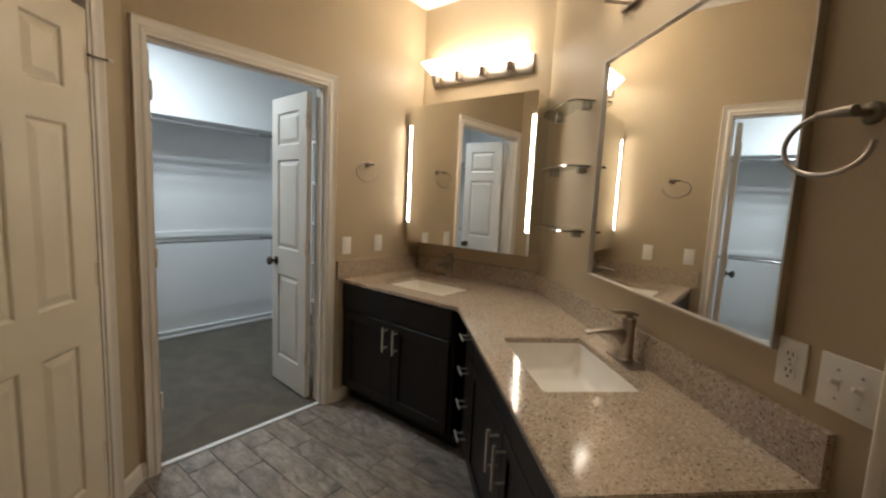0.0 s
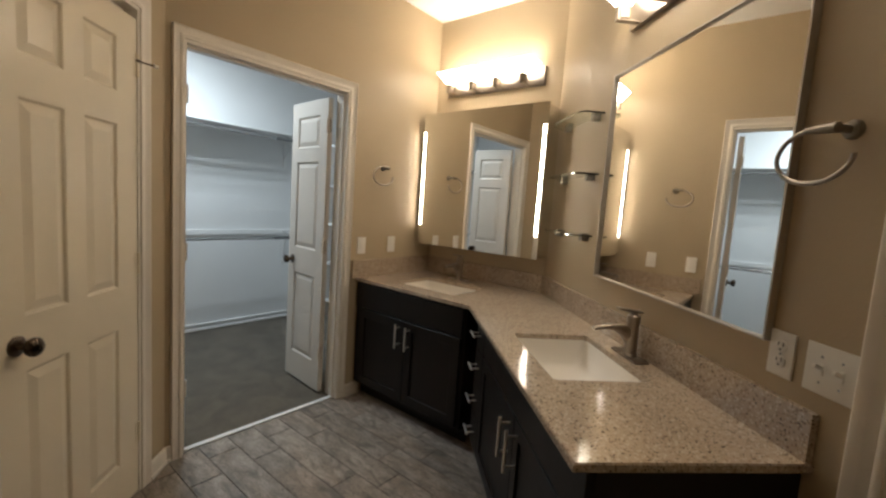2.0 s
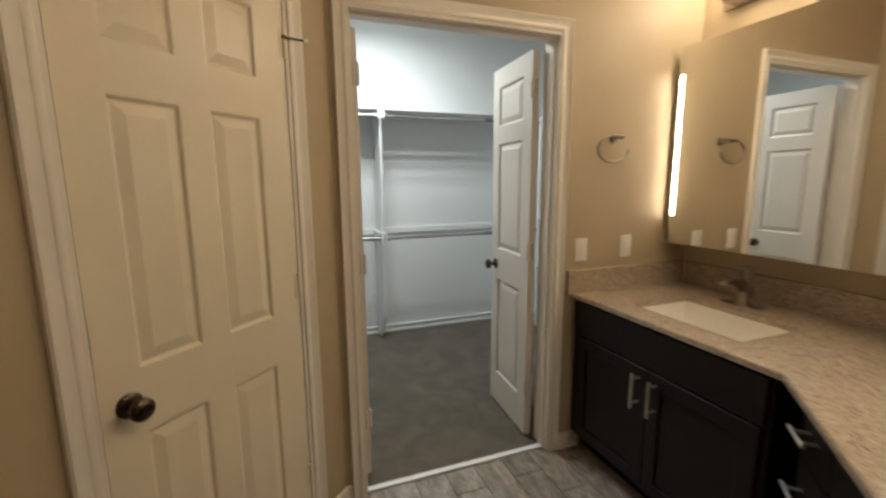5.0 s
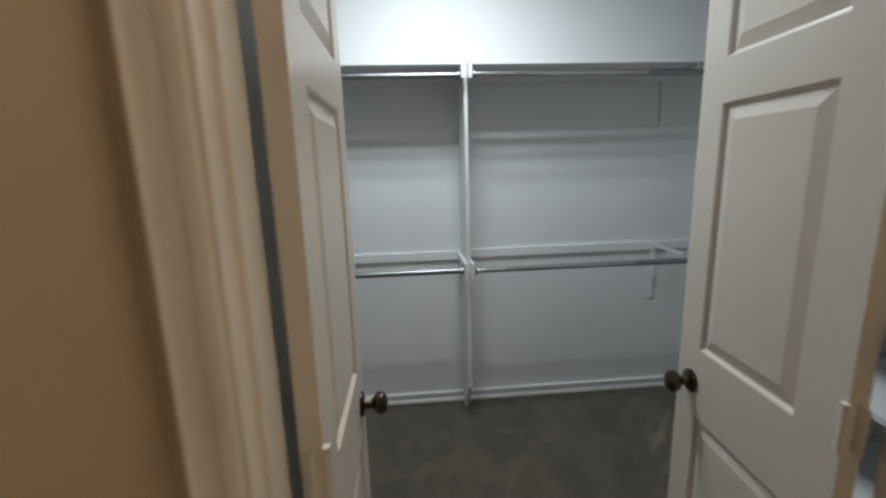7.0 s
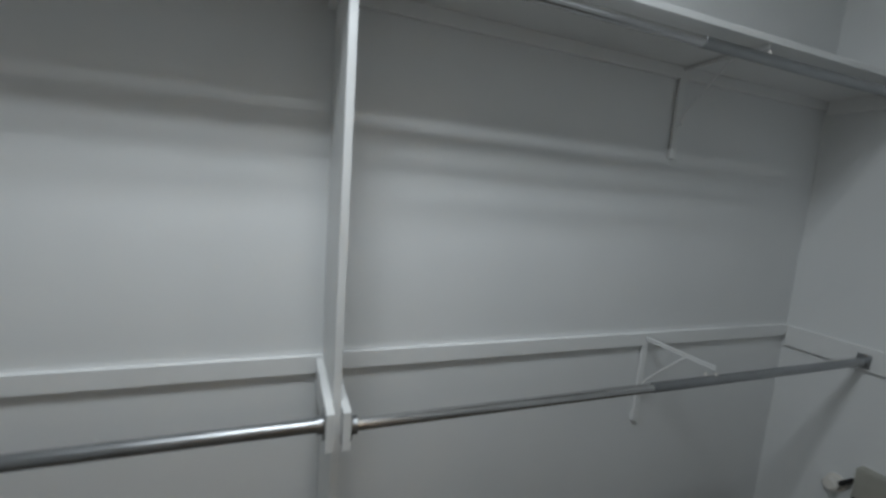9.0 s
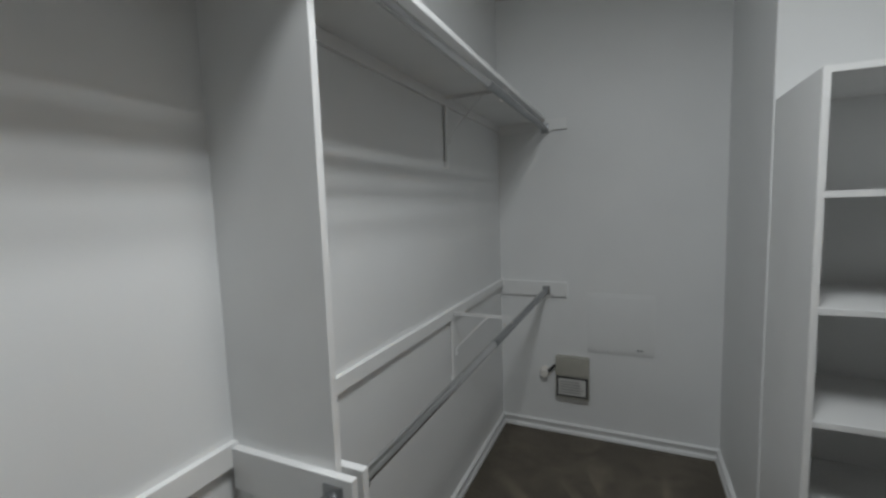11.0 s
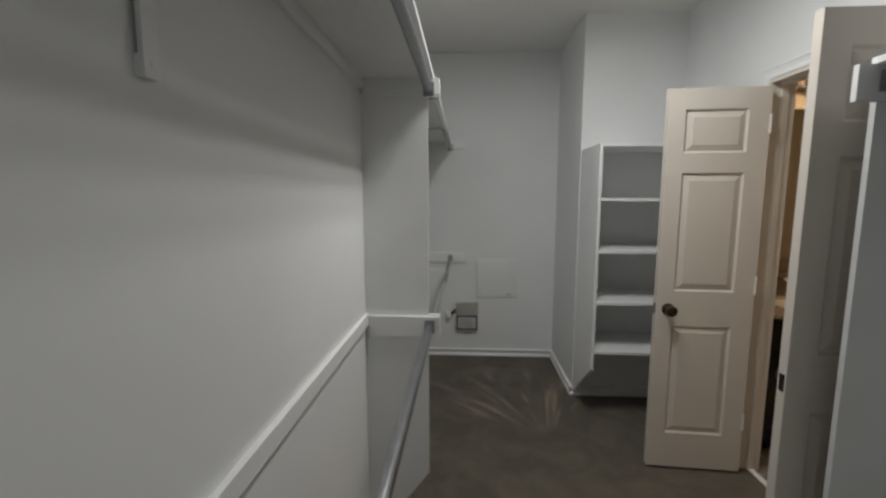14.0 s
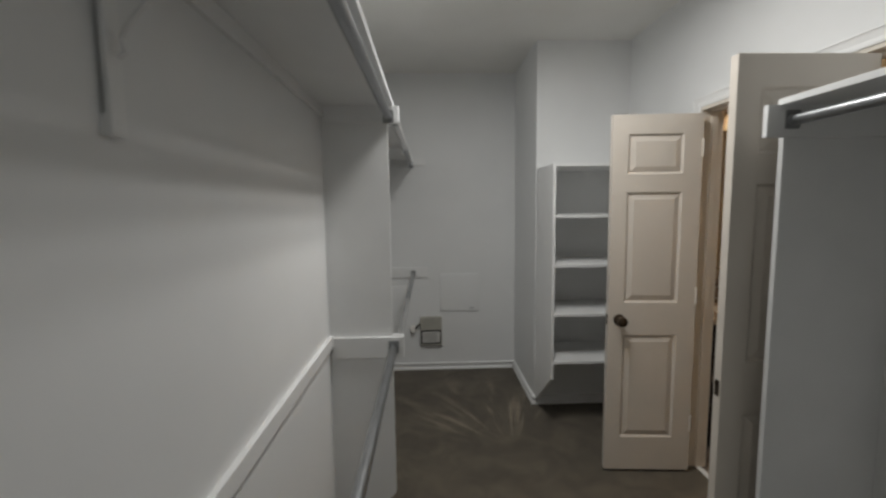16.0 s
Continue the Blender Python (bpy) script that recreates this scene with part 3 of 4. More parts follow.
def hanging_rod(x0, x1, y, z, label="long chrome closet rod between two sockets", r=0.0145):
    top = thing("closet_rod", label, "closet rod", pose(0, y, z), "closet rods")
    part("bar", rod(bmesh.new(), (x0 + 0.003, 0, 0), (x1 - 0.003, 0, 0), r, 18), M_CHROME, top)
    part("sleeve", rod(bmesh.new(), (x0 + (x1 - x0) * 0.45, 0, 0), (x1 - 0.004, 0, 0), r + 0.0015, 18), M_STEEL, top)
    for xe, s in ((x0, 1), (x1, -1)):
        bm = bmesh.new()
        box(bm, min(xe, xe + s * 0.004), max(xe, xe + s * 0.004), -0.022, 0.022, -0.026, 0.030, 0.001)
        rod(bm, (xe + s * 0.003, 0, 0), (xe + s * 0.016, 0, 0), r + 0.006, 18)
        part("socket", bm, M_STEEL, top, "dull steel rod socket")
    return top


def shelf_bracket(x, z, drop, reach=0.285):
    """White steel bracket: wall strip, arm with a rod hook, strut."""
    top = thing("shelf_bracket", "white steel shelf and rod bracket on the closet wall", "bracket", pose(x, E_Y, z), "closet brackets")
    bm = boxed(-0.015, 0.015, -0.0145, -0.006, -drop, -0.002, 0.002)
    box(bm, -0.015, 0.015, -0.008, 0.0, -drop, -drop + 0.03)
    part("wall_strip", bm, M_CTRIM, top, smooth=False)
    bm = boxed(-0.005, 0.005, -reach - 0.012, -0.014, -0.004, -0.002)
    box(bm, -0.0015, 0.0015, -reach - 0.012, -0.014, -0.015, -0.004)
    part("arm", bm, M_CTRIM, top, smooth=False)
    bm = tube(bmesh.new(), [(0, -0.020, -0.212), (0, -0.030, -0.204), (0, -0.026, -0.186), (0, -0.040, -0.164), (0, -0.115, -0.086), (0, -0.190, -0.012)], 0.0042, 8)
    part("strut", bm, M_CTRIM, top)
    arc = [(0, -reach + 0.019 * math.cos(a), -0.036 + 0.019 * math.sin(a)) for a in [math.pi * (0.75 + 0.125 * i) for i in range(11)]]
    part("rod_hook", tube(bmesh.new(), arc, 0.004, 8), M_PLATE, top)
    for hz in (-0.03, -0.18, -0.30):
        part("screw", rod(bmesh.new(), (0, -0.0145, hz), (0, -0.0158, hz), 0.004, 10), M_CTRIM, top)
    return top


wing_panel("divider_panel", "white painted upright divider between the rod bays", WING_X0, WING_X1, E_Y, FRONT_Y + 0.024, SHELF_Z, 0.235, 0.35)
for x0, x1 in ((LEFT_X, WING_X0), (WING_X1, F_X)):
    cleat(x0, x1, E_Y - 0.016, E_Y, RAIL_Z1 - (0.043 if x0 < -1 else 0.036), RAIL_Z1 + (0.008 if x0 < -1 else 0.014))
    cleat(x0, x1, E_Y - 0.016, E_Y, UP_Z1 - 0.040, UP_Z1)
    s = boxed(x0 + 0.001, x1 - 0.001, FRONT_Y - 0.002, E_Y, SHELF_Z, SHELF_Z + 0.019, 0.002)
    tagged(part("closet_shelf", s, M_CTRIM, smooth=False), "long white painted closet shelf over the rod", "shelf", "closet shelves")
    rod_y = ROD_Y + (0.010 if x0 < -1 else -0.006)
    hanging_rod(x0 + (0.0 if x0 < -1 else 0.018), x1 - 0.018, rod_y, RAIL_Z0 + 0.045)
    hanging_rod(x0 + (0.0 if x0 < -1 else 0.018), x1 - 0.018, rod_y, UP_Z0 + 0.020)
for z0, z1 in ((RAIL_Z0, RAIL_Z1), (UP_Z0, UP_Z1)):
    for xa, xb in ((WING_X0 - 0.018, WING_X0), (WING_X1, WING_X1 + 0.018)):
        cleat(xa, xb, FRONT_Y - 0.026, E_Y - 0.016, z0, z1, "white painted rail board on the divider")
    cleat(F_X - 0.018, F_X, 1.595, E_Y - 0.016, z0 + 0.01, z1 + 0.01, "white painted rail board on the end wall")
for low_x, high_x in ((-1.580, -1.655), (0.779, 0.779)):
    shelf_bracket(low_x, RAIL_Z1, 0.345)
    shelf_bracket(high_x, UP_Z1, 0.320)

# low shelf end beside the doorway
LOW_Z = 1.843
wing_panel("divider_panel", "white painted upright end of the low shelf bay", -0.984, -0.966, WALL_IN, 0.479, LOW_Z, 0.235, 0.35)
tagged(part("closet_shelf", boxed(LEFT_X, -0.984, WALL_IN, 0.504, LOW_Z, LOW_Z + 0.019, 0.002), M_CTRIM, smooth=False), "white painted closet shelf over a short rod", "shelf", "closet shelves")
cleat(-1.002, -0.984, WALL_IN + 0.0125, 0.548, LOW_Z - 0.096, LOW_Z, "white painted rail board on the divider")
cleat(LEFT_X, -0.984, WALL_IN, WALL_IN + 0.0125, LOW_Z - 0.092, LOW_Z)
hanging_rod(LEFT_X, -1.002, 0.470, LOW_Z - 0.046)

# open bookshelf on the jutting wall
book = thing("bookshelf", "white painted open wall shelf unit with four empty shelves", "bookshelf")
BX, BY0, BY1 = 0.447, WALL_IN, 0.770
bm = bmesh.new()
pts = [(PIER_X, 0.03), (PIER_X, 1.816), (BX, 1.816), (BX, 0.378)]
for yy in ((BY1 - 0.018, BY1), (BY0, BY0 + 0.018)):
    bm = bmesh.new()
    a = [bm.verts.new((x, yy[0], z)) for x, z in pts]
    b = [bm.verts.new((x, yy[1], z)) for x, z in pts]
    bm.faces.new(a[::-1])
    bm.faces.new(b)
    for i in range(4):
        j = (i + 1) % 4
        bm.faces.new((a[i], a[j], b[j], b[i]))
    part("side_panel", bm, M_CTRIM, book, smooth=False)
for z in (1.816, 1.484, 1.158, 0.826, 0.500):
    part("shelf", boxed(BX + 0.001, PIER_X, BY0 + 0.018, BY1 - 0.018, z - 0.019, z, 0.0015), M_CTRIM, book, smooth=False)

# utility box, knob and access panel on the far wall
ub = thing("utility_box", "grey metal utility box with a framed paper label", "utility box", ON_F @ pose(-1.567, 0, 0.386))
part("case", boxed(-0.100, 0.100, -0.045, 0, -0.133, 0.133, 0.004), M_GREY, ub)
part("label_frame", boxed(-0.094, 0.094, -0.049, -0.045, -0.118, 0.010, 0.002), M_DARK, ub, "black label frame")
lab = part("label", boxed(-0.082, 0.082, -0.051, -0.049, -0.106, -0.002), M_PAPER, ub, "pale paper label with small print")
bm = bmesh.new()
random.seed(5)
for i in range(5):
    box(bm, -0.07, random.uniform(0.0, 0.07), -0.0518, -0.051, -0.024 - 0.017 * i, -0.018 - 0.017 * i)
part("print", bm, M_STEEL, lab, "unreadable lines of print")
part("lid", boxed(-0.096, 0.096, -0.050, -0.045, 0.018, 0.128, 0.002), M_GREY, ub)
vk = thing("valve", "white valve with a short dark stem on the wall", "valve", ON_F @ pose(-1.735, 0, 0.40))
part("body", lathe(bmesh.new(), ((0.034, 0), (0.034, 0.01), (0.026, 0.014), (0.026, 0.05), (0.02, 0.055)), pose(0, 0, 0, 90, 0, 0), 20), M_PLATE, vk)
part("stem", rod(bmesh.new(), (0.02, -0.03, 0.01), (0.062, -0.03, 0.055), 0.009, 12), M_DARK, vk, "dark stem")
ap = thing("access_panel", "white painted flush access panel in the wall", "access panel", ON_F @ pose(-1.294, 0, 0.742))
part("frame", boxed(-0.187, 0.187, -0.007, 0, -0.182, 0.182, 0.002), M_CLOSET, ap)
part("cover", boxed(-0.175, 0.175, -0.013, -0.007, -0.168, 0.168, 0.003), M_CLOSET, ap)
part("latch", boxed(0.09, 0.125, -0.016, -0.013, -0.150, -0.142, 0.001), M_STEEL, ap, "small dark latch")

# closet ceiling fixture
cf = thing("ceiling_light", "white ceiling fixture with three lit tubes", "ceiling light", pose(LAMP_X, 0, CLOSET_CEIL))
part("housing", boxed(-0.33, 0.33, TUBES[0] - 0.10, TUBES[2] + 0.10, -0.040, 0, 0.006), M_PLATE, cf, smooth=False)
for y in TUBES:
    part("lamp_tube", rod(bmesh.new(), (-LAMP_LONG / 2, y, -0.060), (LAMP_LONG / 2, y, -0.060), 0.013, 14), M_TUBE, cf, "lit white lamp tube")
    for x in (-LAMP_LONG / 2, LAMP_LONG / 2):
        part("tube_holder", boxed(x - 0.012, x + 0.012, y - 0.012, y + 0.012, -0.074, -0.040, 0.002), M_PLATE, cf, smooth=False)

# ---- bathroom: vanity ----
TOP_Z, SLAB = 0.842, 0.021
CAB_TOP = TOP_Z - SLAB
F_C = -0.578          # counter front in the long wall's frame
F_B = -0.750          # counter front in the short wall's frame
END_C = 1.897


def c_pt(x, y):
    return off(ON_C, x, y)


# meeting of the two counter fronts
inner_x = B_X + F_B
# front of the long counter: points (B_X, BC_Y) + s * (-S, -S) + F_C * (S, -S)
s_in = (B_X + F_C * S - inner_x) / S
INNER = c_pt(s_in, F_C)
counter = [(B_X, A_Y - 0.003), (inner_x, A_Y - 0.003), INNER, c_pt(END_C, F_C), c_pt(END_C, 0), (B_X, BC_Y)]


def ring_of(cx, cy, w, d, r, n=5):
    """Rounded rectangle about (cx, cy), counter-clockwise."""
    out = []
    for sx, sy, a0 in ((1, 1, 0), (-1, 1, 90), (-1, -1, 180), (1, -1, 270)):
        for i in range(n + 1):
            a = radians(a0 + 90 * i / n)
            out.append((cx + sx * (w / 2 - r) + r * math.cos(a), cy + sy * (d / 2 - r) + r * math.sin(a)))
    return out


SINK_W, SINK_D = 0.492, 0.332
SINK_B = ON_B @ pose(0.540, -0.446, 0)
SINK_C = ON_C @ pose(1.203, -0.290, 0)


def countertop():
    bm = bmesh.new()
    loops = [counter]
    for m in (SINK_B, SINK_C):
        loops.append([tuple((m @ Vector((x, y, 0)))[:2]) for x, y in ring_of(0, 0, SINK_W, SINK_D, 0.018)])
    edges = []
    for lp in loops:
        vs = [bm.verts.new((x, y, TOP_Z)) for x, y in lp]
        edges += [bm.edges.new((vs[i], vs[(i + 1) % len(vs)])) for i in range(len(vs))]
    bmesh.ops.triangle_fill(bm, edges=edges, use_beauty=True)
    top = list(bm.faces)
    r = bmesh.ops.extrude_face_region(bm, geom=top)
    bmesh.ops.translate(bm, verts=[g for g in r["geom"] if isinstance(g, bmesh.types.BMVert)], vec=(0, 0, -SLAB))
    bmesh.ops.recalc_face_normals(bm, faces=bm.faces)
    rim = [e for e in bm.edges if len(e.link_faces) == 2 and e.calc_face_angle(0) > 1.0 and all(abs(v.co.z - TOP_Z) < 1e-5 for v in e.verts)]
    bmesh.ops.bevel(bm, geom=rim, offset=0.003, segments=2, affect="EDGES")
    return bm


tagged(part("countertop", countertop(), M_GRANITE, smooth=False), "speckled beige granite countertop bent along two walls", "countertop")
SPLASH_Z = TOP_Z + 0.118
tagged(part("backsplash", boxed(DOOR_R + 0.075, B_X - 0.020, A_Y - 0.020, A_Y, TOP_Z, SPLASH_Z, 0.002), M_GRANITE, smooth=False), "speckled beige granite backsplash beside the doorway", "backsplash", "granite backsplashes")
tagged(part("backsplash", boxed(-A_Y, -BC_Y - 0.008, -0.020, 0, TOP_Z, SPLASH_Z, 0.002), M_GRANITE, None, "", ON_B, False), "speckled beige granite backsplash under the lit mirror", "backsplash", "granite backsplashes")
tagged(part("backsplash", boxed(0.008, 1.892, -0.020, 0, TOP_Z, SPLASH_Z, 0.002), M_GRANITE, None, "", ON_C, False), "speckled beige granite backsplash under the framed mirror", "backsplash", "granite backsplashes")


def basin(name, at):
    top = thing(name, "white porcelain rectangular undermount sink", "sink", at, "vanity sinks")
    bm = bmesh.new()
    z = CAB_TOP
    prof = [(0.012, 0.012, z, 0.03), (-0.004, -0.004, z, 0.022), (-0.012, -0.012, z - 0.035, 0.03), (-0.050, -0.045, z - 0.095, 0.05), (-0.10, -0.09, z - 0.112, 0.05), (-0.30, -0.21, z - 0.118, 0.04)]
    rings = [[bm.verts.new((x, y, zz)) for x, y in ring_of(0, 0, SINK_W + dw, SINK_D + dd, r)] for dw, dd, zz, r in prof]
    low = [[bm.verts.new((x, y, zz - 0.012)) for x, y in ring_of(0, 0, SINK_W + dw + 0.012, SINK_D + dd + 0.012, r)] for dw, dd, zz, r in prof[::-1]]
    chain = rings + low
    n = len(rings[0])
    for a, b in zip(chain, chain[1:] + chain[:1]):
        if a is rings[-1]:
            bm.faces.new(a)
            continue
        for i in range(n):
            bm.faces.new((a[i], a[(i + 1) % n], b[(i + 1) % n], b[i]))
    bm.faces.new(low[0])
    part("bowl", bm, M_PORCELAIN, top)
    dz = CAB_TOP - 0.118
    part("drain", lathe(bmesh.new(), ((0.030, dz), (0.030, dz + 0.003), (0.022, dz + 0.004), (0.020, dz + 0.001), (0.010, dz + 0.006), (0.002, dz + 0.007)), Matrix(), 24), M_NICKEL, top, "nickel drain")
    return top


basin("sink", SINK_B)
basin("sink", SINK_C)


def faucet(at):
    """Single-hole faucet: deck plate, square-shouldered body, flat arched spout, lever on top; spout towards -y."""
    top = thing("faucet", "brushed nickel single-lever faucet on a deck plate", "faucet", at, "vanity faucets")
    part("deck_plate", boxed(-0.078, 0.078, -0.027, 0.027, 0, 0.007, 0.003), M_NICKEL, top)
    bm = lathe(bmesh.new(), ((0.026, 0.007), (0.026, 0.012), (0.022, 0.016), (0.0215, 0.12), (0.0225, 0.135), (0.0225, 0.150), (0.019, 0.154)), Matrix(), 28)
    part("body", bm, M_NICKEL, top)
    bm = bmesh.new()
    path = [(-0.010, 0.084, 0.017, 0.030), (-0.036, 0.098, 0.016, 0.020), (-0.070, 0.107, 0.015, 0.011), (-0.105, 0.108, 0.0145, 0.007), (-0.130, 0.105, 0.014, 0.006), (-0.143, 0.099, 0.014, 0.006)]
    rings = []
    for i, (y, z, w, h) in enumerate(path):
        p0, p1 = path[max(0, i - 1)], path[min(len(path) - 1, i + 1)]
        d = Vector((0, p1[0] - p0[0], p1[1] - p0[1])).normalized()
        up = Vector((0, -d.z, d.y)) * (-1 if d.y < 0 else 1)
        c = Vector((0, y, z))
        rings.append([bm.verts.new(c + Vector((sx * w, 0, 0)) + up * sz * h) for sx, sz in ((-1, -0.6), (-0.6, -1), (0.6, -1), (1, -0.6), (1, 0.6), (0.6, 1), (-0.6, 1), (-1, 0.6))])
    for a, b in zip(rings, rings[1:]):
        for i in range(8):
            bm.faces.new((a[i], a[(i + 1) % 8], b[(i + 1) % 8], b[i]))
    bm.faces.new(rings[0])
    bm.faces.new(rings[-1][::-1])
    part("spout", bm, M_NICKEL, top)
    bm = bmesh.new()
    box(bm, -0.015, 0.015, -0.062, 0.026, -0.004, 0.004, 0.0025, pose(0, 0, 0.168, -7, 0, 0))
    rod(bm, (0, 0, 0.150), (0, 0, 0.166), 0.012, 16)
    part("lever", bm, M_NICKEL, top, "flat nickel lever")
    return top


faucet(ON_B @ pose(0.487, -0.165, TOP_Z) @ Matrix.Diagonal((1.1, 1.1, 1.08, 1)))
faucet(ON_C @ pose(1.209, -0.064, TOP_Z) @ Matrix.Diagonal((1.1, 1.1, 1.08, 1)))


# cabinets
def shaker_door(w, h, flat=False):
    """Door front with a sunk middle, 0.02 thick; x from 0, z from 0, face at y = -0.02."""
    bm = bmesh.new()
    if flat:
        return box(bm, 0, w, -0.02, 0, 0, h, 0.002), None
    r = 0.058
    rings = []
    for d, y in ((0, 0), (0, -0.0185), (0.0015, -0.02), (r - 0.0015, -0.02), (r, -0.0185), (r, 0)):
        rings.append([bm.verts.new((x, y, z)) for x, z in ((d, d), (w - d, d), (w - d, h - d), (d, h - d))])
    for a, b in zip(rings, rings[1:] + rings[:1]):
        for k in range(4):
            bm.faces.new((a[k], a[(k + 1) % 4], b[(k + 1) % 4], b[k]))
    bmesh.ops.recalc_face_normals(bm, faces=bm.faces)
    return bm, boxed(r - 0.002, w - r + 0.002, -0.011, -0.003, r - 0.002, h - r + 0.002)


def bar_pull(length, parent, x, z, upright, y=-0.02):
    bm = bmesh.new()
    a = length / 2
    k = a - 0.022
    for s in (-1, 1):
        rod(bm, (0, 0, s * k), (0, -0.040, s * k), 0.0045, 10)
    rod(bm, (0, -0.040, -a), (0, -0.040, a), 0.0062, 14)
    m = pose(x, y, z) if upright else pose(x, y, z, 0, 90, 0)
    return part("handle", bm, M_PULL, parent, "brushed metal bar pull", m)


def front(cab, name, x0, x1, z0, z1, flat, handle, fy):
    w, h = x1 - x0, z1 - z0
    bm, mid = shaker_door(w, h, flat)
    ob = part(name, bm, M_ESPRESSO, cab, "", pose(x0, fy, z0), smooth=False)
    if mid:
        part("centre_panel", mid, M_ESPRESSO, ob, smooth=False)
    if handle:
        hx, hz, up, ln = handle
        bar_pull(ln, ob, hx - x0, hz - z0, up)
    return ob


FY_C = F_C + 0.066     # carcass front of the long side
FY_B = F_B + 0.024


def carcass(cab, x0, x1, fy, at_back=-0.004, toe=0.07):
    z = CAB_TOP - 0.001
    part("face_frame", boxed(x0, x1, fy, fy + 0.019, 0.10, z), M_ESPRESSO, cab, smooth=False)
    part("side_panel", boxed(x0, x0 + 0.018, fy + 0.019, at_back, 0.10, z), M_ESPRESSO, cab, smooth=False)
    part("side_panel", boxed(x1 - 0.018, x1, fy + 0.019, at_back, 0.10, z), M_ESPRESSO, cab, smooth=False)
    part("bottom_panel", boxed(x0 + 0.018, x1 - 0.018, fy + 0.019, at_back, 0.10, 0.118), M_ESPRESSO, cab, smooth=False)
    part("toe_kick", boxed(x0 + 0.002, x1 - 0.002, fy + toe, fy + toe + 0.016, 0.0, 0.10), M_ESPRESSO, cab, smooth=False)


DOOR_TOP, FALSE0 = 0.640, 0.650
# short side: sink base
b_end = -INNER[1]
cab = thing("vanity_cabinet", "espresso wood sink cabinet with two shaker doors", "cabinet", ON_B, "vanity cabinets")
X1 = b_end - 0.030
carcass(cab, 0.038, X1, FY_B)
mid = 0.5275
front(cab, "false_drawer", 0.055, X1 - 0.012, FALSE0, CAB_TOP - 0.012, True, None, FY_B)
front(cab, "door", 0.090, mid - 0.002, 0.115, DOOR_TOP, False, (mid - 0.043, 0.543, True, 0.150), FY_B)
front(cab, "door", mid + 0.002, X1 - 0.020, 0.115, DOOR_TOP, False, (mid + 0.043, 0.543, True, 0.150), FY_B)
# long side: drawer stack, then sink base
C0 = s_in + 0.036
C1, C3 = 0.715, END_C - 0.022
C2 = C3 - 0.004
cab = thing("drawer_cabinet", "espresso wood cabinet with four stacked drawers", "cabinet", ON_C, "vanity cabinets")
carcass(cab, C0, C1, FY_C)
dz = (CAB_TOP - 0.012 - 0.115) / 4
for i in range(4):
    z0 = 0.115 + i * dz
    front(cab, "drawer", C0 + 0.012, C1 - 0.003, z0, z0 + dz - 0.005, True, ((C0 + C1) / 2 - 0.010, z0 + dz * 0.50, False, 0.105), FY_C)
cab = thing("vanity_cabinet", "espresso wood sink cabinet with two tall shaker doors", "cabinet", ON_C, "vanity cabinets")
carcass(cab, C1, C3, FY_C)
mid = 1.3125
front(cab, "false_drawer", C1 + 0.003, C2, FALSE0, CAB_TOP - 0.012, True, None, FY_C)
front(cab, "door", C1 + 0.003, mid - 0.002, 0.115, DOOR_TOP, False, (mid - 0.048, 0.538, True, 0.155), FY_C)
front(cab, "door", mid + 0.002, C2, 0.115, DOOR_TOP, False, (mid + 0.048, 0.538, True, 0.155), FY_C)

# ---- mirrors ----
mir = thing("lit_mirror", "frameless mirror cabinet with a lit strip down each side", "mirror", ON_B)
MY, MZ0, MZ1, MX0, MX1 = -0.174, 1.075, 2.055, 0.063, 1.092
part("body", boxed(MX0 + 0.003, MX1 - 0.003, MY + 0.006, 0, MZ0 + 0.006, MZ1 - 0.012, 0.001), M_MIRROR, mir, "mirrored cabinet sides", smooth=False)
LEDS = ((MX0 + 0.010, MX0 + 0.025), (MX1 - 0.030, MX1 - 0.011))
LZ0, LZ1 = 1.219, 1.918
part("mirror_glass", boxed(MX0, MX1, MY, MY + 0.006, MZ0, MZ1), M_MIRROR, mir, "clear silvered mirror", smooth=False)
for x0, x1 in LEDS:
    part("light_strip", boxed(x0, x1, MY - 0.001, MY + 0.001, LZ0, LZ1), M_LED, mir, "glowing white light strip", smooth=False)

fm = thing("framed_mirror", "large wall mirror in a thin silver frame", "mirror", ON_C)
X0, X1, Z0, Z1, FW = 0.752, 1.742, 1.085, 2.032, 0.006
bm = bmesh.new()
for x0, x1, z0, z1 in ((X0, X0 + FW, Z0, Z1), (X1 - FW, X1, Z0, Z1), (X0 + FW, X1 - FW, Z0, Z0 + FW), (X0 + FW, X1 - FW, Z1 - FW, Z1)):
    part("frame_side", boxed(x0, x1, -0.024, 0, z0, z1, 0.001), M_BACK, fm, "thin brushed silver frame side", smooth=False)
part("mirror_glass", boxed(X0 + FW - 0.002, X1 - FW + 0.002, -0.012, -0.003, Z0 + FW - 0.002, Z1 - FW + 0.002), M_MIRROR, fm, "clear silvered mirror", smooth=False)


